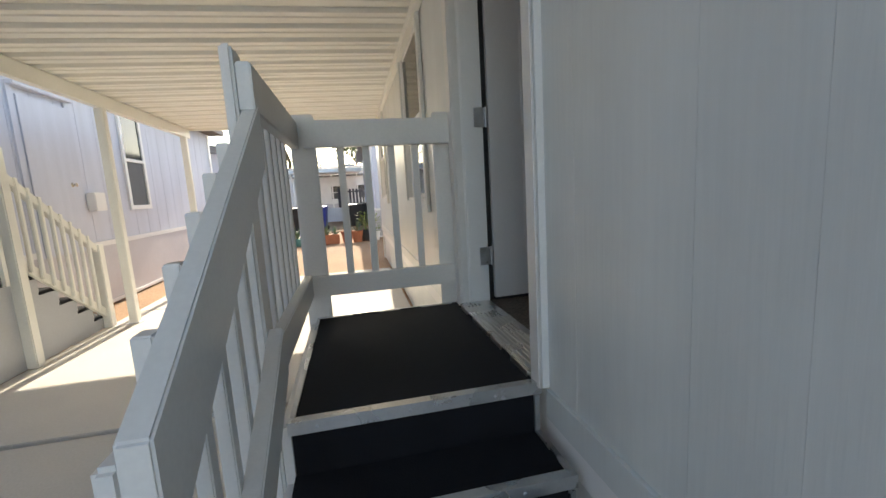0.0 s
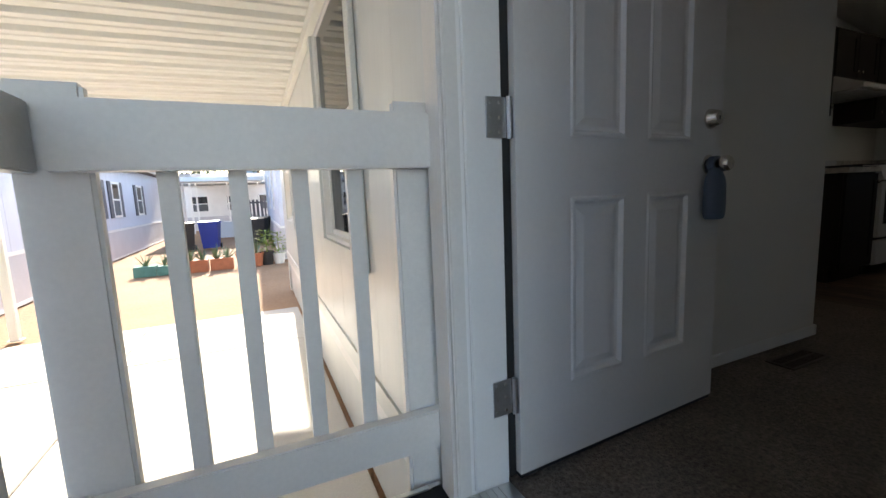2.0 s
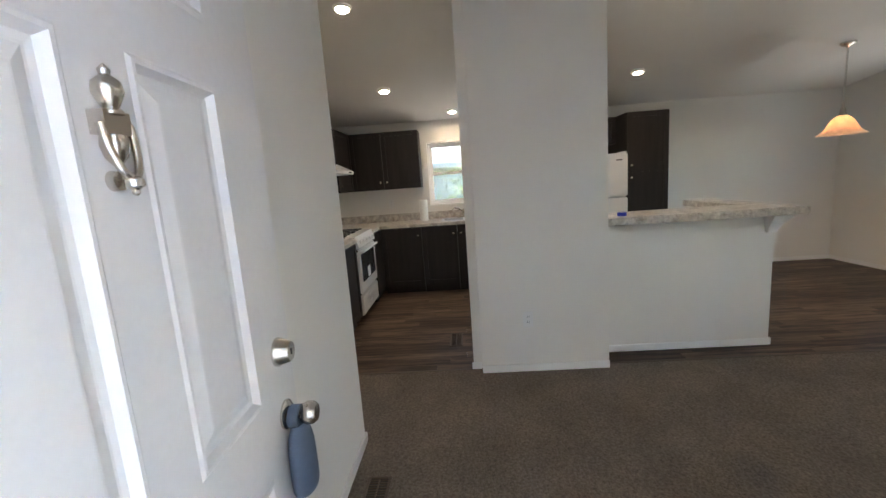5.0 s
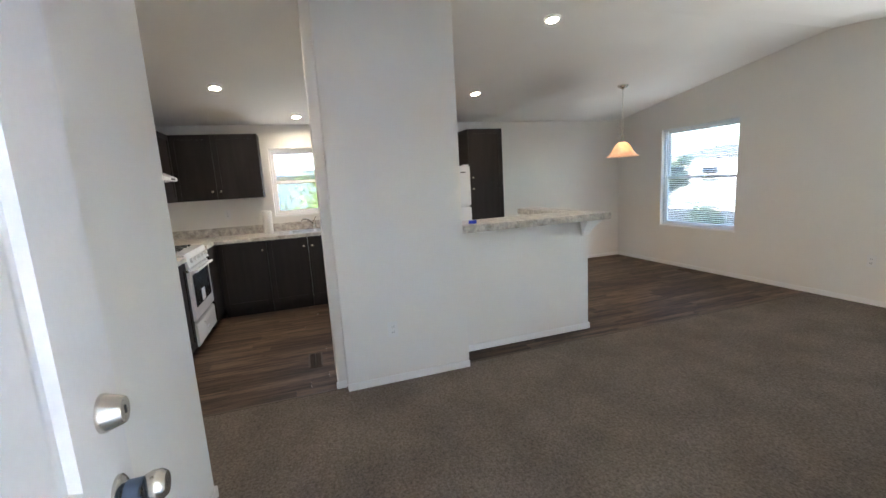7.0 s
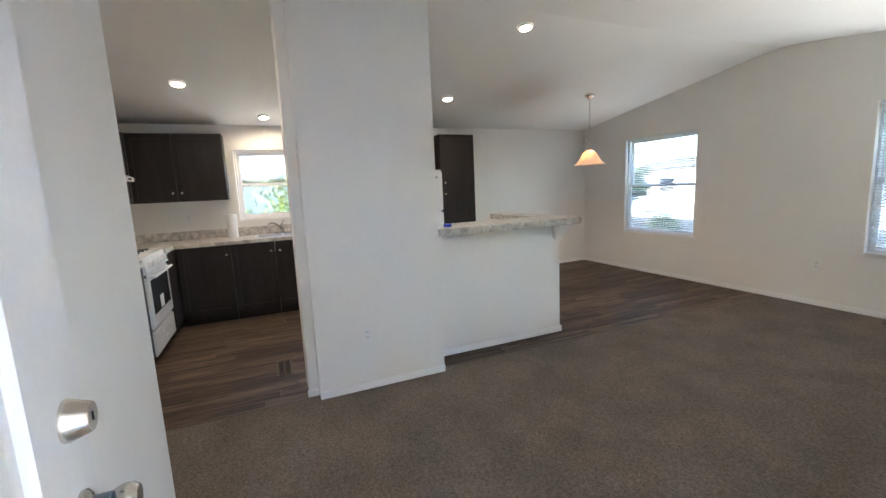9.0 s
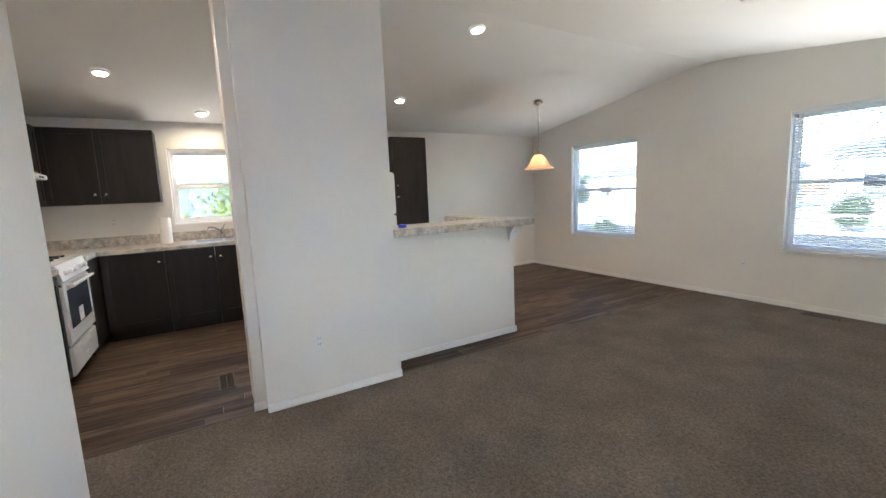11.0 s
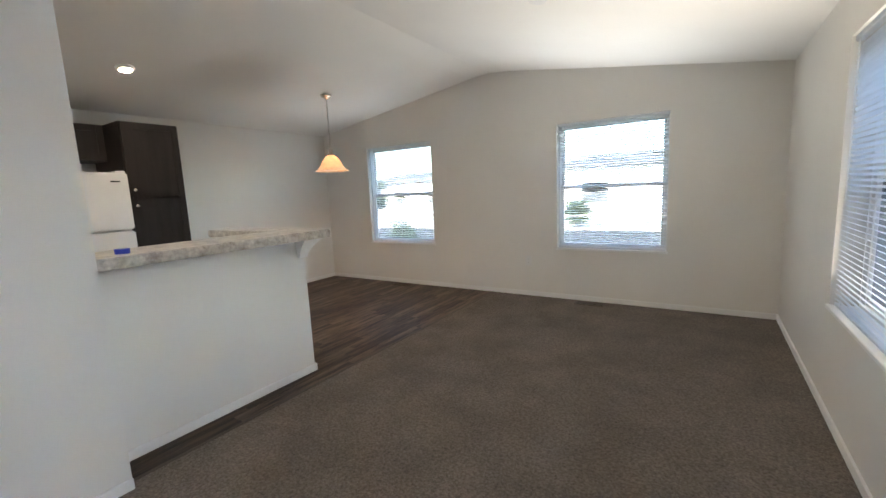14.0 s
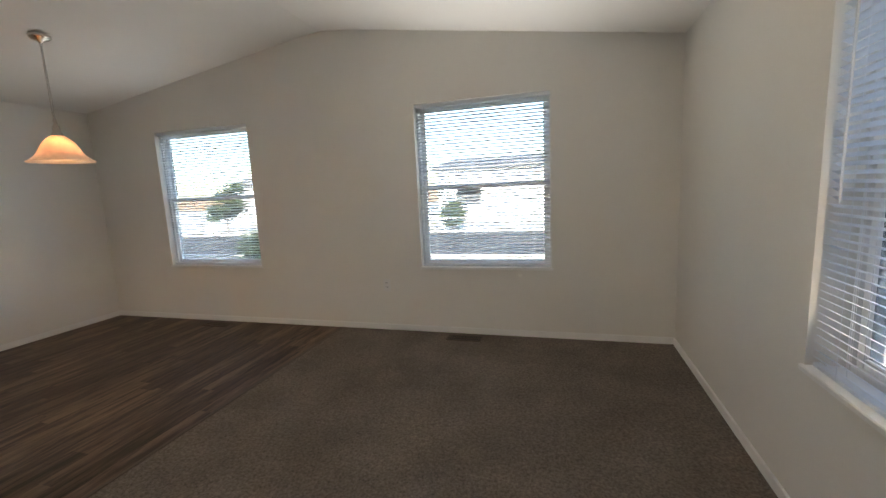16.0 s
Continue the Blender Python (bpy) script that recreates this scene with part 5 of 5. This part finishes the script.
for i in range(7):
    box("slat", -0.72 + i * 0.19, -0.60 + i * 0.19, 24.55, 24.58, 0.55, 1.75, SHUTTER, gate)
for z in (0.65, 1.55):
    box("rail", -0.75, 0.60, 24.585, 24.62, z, z + 0.09, SHUTTER, gate)
for x in (-0.78, 0.60):
    box("post", x, x + 0.09, 24.55, 24.63, 0.0, 1.85, SHUTTER, gate)
box("low_white_wall", -2.2, 0.3, 23.3, 23.45, 0.0, 0.75, NTRIM, None)
tagged(bpy.data.objects["low_white_wall"], "low white wall behind the bins", "wall", "", "structure")

# bins
def wheelie_bin(x, y, material, label, turn=0):
    b = tagged(new("wheelie_bin"), label, "bin", "wheelie bins")
    b.matrix_world = pose(x, y, -0.03, 0, 0, turn)
    bm = bmesh.new()
    v = [bm.verts.new((sx * w, sy * d, z)) for z, w, d in ((0.06, 0.24, 0.26), (0.95, 0.31, 0.36)) for sx, sy in ((-1, -1), (1, -1), (1, 1), (-1, 1))]
    bm.faces.new(v[3::-1]), bm.faces.new(v[4:])
    for i in range(4):
        j = (i + 1) % 4
        bm.faces.new((v[i], v[j], v[4 + j], v[4 + i]))
    lpart("body", bm, material, b, "", 0.02)
    bm = bmesh.new()
    prism(bm, [(-0.39, 0.952), (0.40, 0.952), (0.40, 0.99), (0.1, 1.04), (-0.39, 1.0)], "x", -0.33, 0.33)
    lpart("lid", bm, material, b, "", 0.01)
    for s in (-1, 1):
        bm = bmesh.new()
        cyl(bm, (s * 0.25, 0.27, 0.10), (s * 0.31, 0.27, 0.10), 0.10, seg=18)
        lpart("wheel", bm, BINBLACK, b)
    bm = bmesh.new()
    cyl(bm, (-0.26, 0.43, 0.98), (0.26, 0.43, 0.98), 0.016, seg=10)
    lpart("handle", bm, BINBLACK, b)
wheelie_bin(-2.15, 18.0, BINBLACK, "black plastic wheelie bin standing on dirt", 6)
wheelie_bin(-1.40, 18.3, BINBLUE, "blue recycling wheelie bin standing on dirt", -4)
wheelie_bin(0.10, 18.8, BINBLACK, "black plastic wheelie bin standing on dirt", 3)
wheelie_bin(0.36, 20.2, BINBLACK, "black plastic wheelie bin standing on dirt", -8)

# planters with agaves
prng = random.Random(11)
def blade(bm, base, direction, length, width, droop):
    pts = []
    side = Vector((-direction.y, direction.x, 0))
    side = side.normalized() if side.length > 0.01 else Vector((1, 0, 0))
    for k in range(5):
        t = k / 4
        c = Vector(base) + direction * (length * t) + Vector((0, 0, -droop * t * t))
        w = width * (0.7 + 0.6 * t - 1.3 * t * t)
        pts.append((bm.verts.new(c - side * w), bm.verts.new(c + Vector((0, 0, -0.012 * (1 - t)))), bm.verts.new(c + side * w)))
    for p, q in zip(pts, pts[1:]):
        bm.faces.new((p[0], p[1], q[1], q[0])), bm.faces.new((p[1], p[2], q[2], q[1]))
def planter(x, y, w, h, round_pot, material, label, plant="agave"):
    p = thing("planter", (x, y, -0.03), label, "planter", "planters in the yard")
    bm = bmesh.new()
    if round_pot:
        spin(bm, [(w * 0.36, -0.03), (w * 0.48, h - 0.08), (w * 0.52, h - 0.07), (w * 0.52, h - 0.03), (w * 0.46, h - 0.03), (w * 0.44, h - 0.07), (0.001, h - 0.07)], (x, y, 0), 18)
    else:
        bx(bm, x - w / 2, x + w / 2, y - 0.16, y + 0.16, -0.03, h - 0.03)
    part("pot", bm, material, p, "", 0.0 if round_pot else 0.012)
    bm = bmesh.new()
    if plant == "agave":
        for cx in ((x,) if w < 0.5 else (x - w * 0.25, x + w * 0.25)):
            for k in range(18):
                a, e = prng.uniform(0, 6.283), radians(prng.uniform(25, 85))
                d = Vector((math.cos(a) * math.cos(e), math.sin(a) * math.cos(e), math.sin(e)))
                blade(bm, (cx, y, h - 0.06), d, prng.uniform(0.28, 0.5), 0.026, 0.05)
    else:
        for k in range(90):
            a, r, z = prng.uniform(0, 6.283), prng.uniform(0.02, 0.17), prng.uniform(0.05, 0.62)
            blade(bm, (x + r * math.cos(a), y + r * math.sin(a), h + z - 0.1), Vector((math.cos(a), math.sin(a), prng.uniform(-0.2, 0.8))).normalized(), 0.13, 0.035, 0.03)
        cyl(bm, (x, y, h - 0.08), (x, y, h + 0.5), 0.014, 0.008, 8)
    part("leaves", bm, AGAVE if plant == "agave" else LIME, p)
for x, w, h, r, m_, lab, pl in ((-2.30, 0.44, 0.24, False, TEAL, "teal box planter with a spiky agave", "agave"), (-1.80, 0.52, 0.22, False, TEAL, "teal box planter with spiky agaves", "agave"), (-1.26, 0.50, 0.28, False, TERRA, "terracotta box planter with spiky agaves", "agave"),
                                (-0.72, 0.50, 0.28, False, TERRA, "terracotta box planter with spiky agaves", "agave"), (-0.24, 0.36, 0.34, True, TERRA, "round terracotta pot with a spiky agave", "agave"), (0.06, 0.34, 0.34, True, TERRA, "round terracotta pot with a spiky agave", "agave"),
                                (0.32, 0.34, 0.34, True, BLACKPOT, "black nursery pot with a leafy green plant", "shrub"), (0.60, 0.32, 0.28, True, NTRIM, "white pot with a leafy green plant", "shrub")):
    planter(x, 12.75 + prng.uniform(-0.1, 0.1), w, h, r, m_, lab, pl)

# trees
def tree(name, x, y, height, spread, seed, label, leaf=None, leaves=5200, size=0.20, bare=0.35):
    rng = random.Random(seed)
    t = thing(name, (x, y, -0.03), label, "tree")
    bm = bmesh.new()
    base_r = height * 0.022
    tips = []
    pts = [Vector((x, y, -0.05))]
    for k in range(6):
        pts.append(pts[-1] + Vector((rng.uniform(-0.05, 0.05) * height, rng.uniform(-0.05, 0.05) * height, height * 0.14)))
    for k, (p, q) in enumerate(zip(pts, pts[1:])):
        cyl(bm, p, q, base_r * (1 - k * 0.14), base_r * (1 - (k + 1) * 0.14), 10)
    trunk = part("trunk", bm, BARK, t)
    for k in range(11):
        i = rng.randint(2, 6)
        a = rng.uniform(0, 6.283)
        end = pts[i] + Vector((math.cos(a) * spread * rng.uniform(0.45, 1.0), math.sin(a) * spread * rng.uniform(0.45, 1.0), height * rng.uniform(0.05, 0.26)))
        mid = pts[i].lerp(end, 0.5) + Vector((0, 0, height * 0.03))
        bm = bmesh.new()
        cyl(bm, pts[i], mid, base_r * 0.36, base_r * 0.24, 7), cyl(bm, mid, end, base_r * 0.24, base_r * 0.08, 7)
        part("limb", bm, BARK, trunk)
        tips += [end, mid.lerp(end, 0.6)]
    tips.append(pts[-1] + Vector((0, 0, height * 0.06)))
    verts, faces = [], []
    for k in range(leaves):
        c = rng.choice(tips)
        r = spread * 0.34
        o = Vector((rng.gauss(0, 1), rng.gauss(0, 1), rng.gauss(0, 0.7))) * r * 0.62
        n = Vector((rng.uniform(-1, 1), rng.uniform(-1, 1), rng.uniform(-1, 1))).normalized()
        u = n.orthogonal().normalized() * size * rng.uniform(0.5, 1.2)
        v = n.cross(u).normalized() * size * rng.uniform(0.22, 0.5)
        b = len(verts)
        verts += [c + o - u, c + o - v, c + o + u, c + o + v]
        faces.append((b, b + 1, b + 2, b + 3))
    me = bpy.data.meshes.new("crown")
    me.from_pydata([tuple(p) for p in verts], [], faces)
    me.materials.append(leaf or LEAF)
    crown = new("crown", me)
    crown.parent = t
    crown.matrix_parent_inverse = world_of(t).inverted()
    tagged(crown, kind="stuff")
    return t
tree("tree", -5.6, 46.0, 12.5, 3.6, 3, "tall open-crowned eucalyptus behind the far houses")
tree("tree", 1.8, 50.0, 12.0, 3.4, 4, "tall open-crowned eucalyptus behind the far houses")
tree("tree", -14.0, 60.0, 11.0, 3.4, 5, "tall open-crowned eucalyptus behind the far houses")
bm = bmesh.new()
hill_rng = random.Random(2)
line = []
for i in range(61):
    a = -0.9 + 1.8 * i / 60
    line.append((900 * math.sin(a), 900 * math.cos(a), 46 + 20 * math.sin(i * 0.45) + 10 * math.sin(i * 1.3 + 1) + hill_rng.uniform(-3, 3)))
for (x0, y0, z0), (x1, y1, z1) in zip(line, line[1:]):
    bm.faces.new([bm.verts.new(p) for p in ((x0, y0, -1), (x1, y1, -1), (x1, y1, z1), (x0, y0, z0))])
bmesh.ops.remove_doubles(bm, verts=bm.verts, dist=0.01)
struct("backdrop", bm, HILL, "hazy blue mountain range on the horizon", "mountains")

# street side, south of the house
bm = bmesh.new()
bx(bm, -80, 80, -17.5, -11.2, -0.06, -0.015)
struct("road", bm, ASPHALT, "grey asphalt street in front of the house", "road")
bm = bmesh.new()
bx(bm, XO + 0.4, 60, -11.0, HOUSE_S - 0.9, -0.06, -0.018)
struct("front_lawn", bm, LAWN, "dry yellow-green front lawn", "lawn")
for nm, y0, y1 in (("kerb_near", -11.2, -11.0), ("kerb_far", -17.7, -17.5)):
    bm = bmesh.new()
    bx(bm, XO + 0.4 if nm == "kerb_near" else -80, 80, y0, y1, -0.06, 0.09)
    struct(nm, bm, CONCRETE, "pale concrete kerb along the street", "kerb", 0.02)
bm = bmesh.new()
bx(bm, -80, 80, -60, -17.7, -0.06, -0.012)
struct("far_pavement", bm, CONCRETE, "pale concrete yards across the street", "pavement")
across = neighbour("house_across", "white house with a garage across the street", -4.0, 8.5, -34.0, -23.0, 3.0, NTRIM, belt=0, roof_along="x")
gd = box("garage_door", 0.2, 5.0, -23.0, -22.95, 0.0, 2.2, NTRIM, across, "white sectional garage door")
for i in range(4):
    for k in range(4):
        box("door_section", 0.28 + k * 1.18, 1.38 + k * 1.18, -22.95, -22.93, 0.06 + i * 0.54, 0.54 + i * 0.54, NTRIM, gd)
flat_window(across, "y", -23.0, 1, 6.0, 7.4, 1.0, 2.1)
flat_window(across, "y", -23.0, 1, -3.0, -1.6, 1.0, 2.1)
across2 = neighbour("tan_house", "tan mobile home across the street", 14.0, 26.0, -36.0, -26.0, 2.9, SKIRT, belt=0.6, roof_along="x")
for x0 in (15.5, 19.0, 22.5):
    flat_window(across2, "y", -26.0, 1, x0, x0 + 1.2, 1.1, 2.1)
tree("tree", 14.5, -22.5, 3.9, 1.1, 8, "small leafy street tree across the road", None, 3000, 0.16)
tree("tree", 20.5, -19.5, 2.7, 0.85, 9, "small leafy street tree across the road", None, 2600, 0.14)
tree("tree", -1.8, -40.0, 9.0, 3.6, 10, "leafy tree behind the white house", None, 4200, 0.22)
def bush(x, y, r, seed, label, leaf):
    rng = random.Random(seed)
    t = thing("bush", (x, y, -0.03), label, "bush")
    bm = bmesh.new()
    for k in range(7):
        a = rng.uniform(0, 6.283)
        cyl(bm, (x, y, -0.03), (x + math.cos(a) * r * 0.7, y + math.sin(a) * r * 0.7, r * rng.uniform(0.8, 1.6)), 0.02, 0.006, 6)
    part("stems", bm, BARK, t)
    verts, faces = [], []
    for k in range(2600):
        d = Vector((rng.gauss(0, 1), rng.gauss(0, 1), rng.gauss(0, 1))).normalized() * r * rng.uniform(0.55, 1.05) * (1 + 0.25 * math.sin(k * 0.7))
        c = Vector((x, y, r * 1.05)) + Vector((d.x, d.y, abs(d.z) * 1.2 if d.z > -0.3 * r else d.z * 0.8))
        n = Vector((rng.uniform(-1, 1), rng.uniform(-1, 1), rng.uniform(-1, 1))).normalized()
        u = n.orthogonal().normalized() * 0.06
        v = n.cross(u).normalized() * 0.03
        b = len(verts)
        verts += [c - u, c - v, c + u, c + v]
        faces.append((b, b + 1, b + 2, b + 3))
    me = bpy.data.meshes.new("foliage")
    me.from_pydata([tuple(p) for p in verts], [], faces)
    me.materials.append(leaf)
    f = new("foliage", me)
    f.parent = t
    f.matrix_parent_inverse = world_of(t).inverted()
    tagged(f, kind="stuff")
bush(9.9, -9.4, 0.42, 21, "rounded green bush on the front lawn", LEAF)
bush(6.6, -18.9, 0.6, 22, "rounded green bush by the street", LEAF)

# east side, seen through the kitchen window
mint = neighbour("mint_house", "pale mint mobile home beside the kitchen", 11.2, 17.0, -6.0, 9.0, 2.5, MINT, belt=0.7, roof_mat=NTRIM)
for i in range(9):
    box("lap_board", 11.185, 11.2, -5.98, 8.98, 0.80 + i * 0.185, 0.97 + i * 0.185, MINT, mint)
bush(9.7, 1.35, 1.05, 23, "lime green shrub outside the kitchen window", LIME)
tree("tree", 21.0, 5.5, 8.5, 3.4, 12, "leafy tree behind the mint house", None, 4600, 0.2)
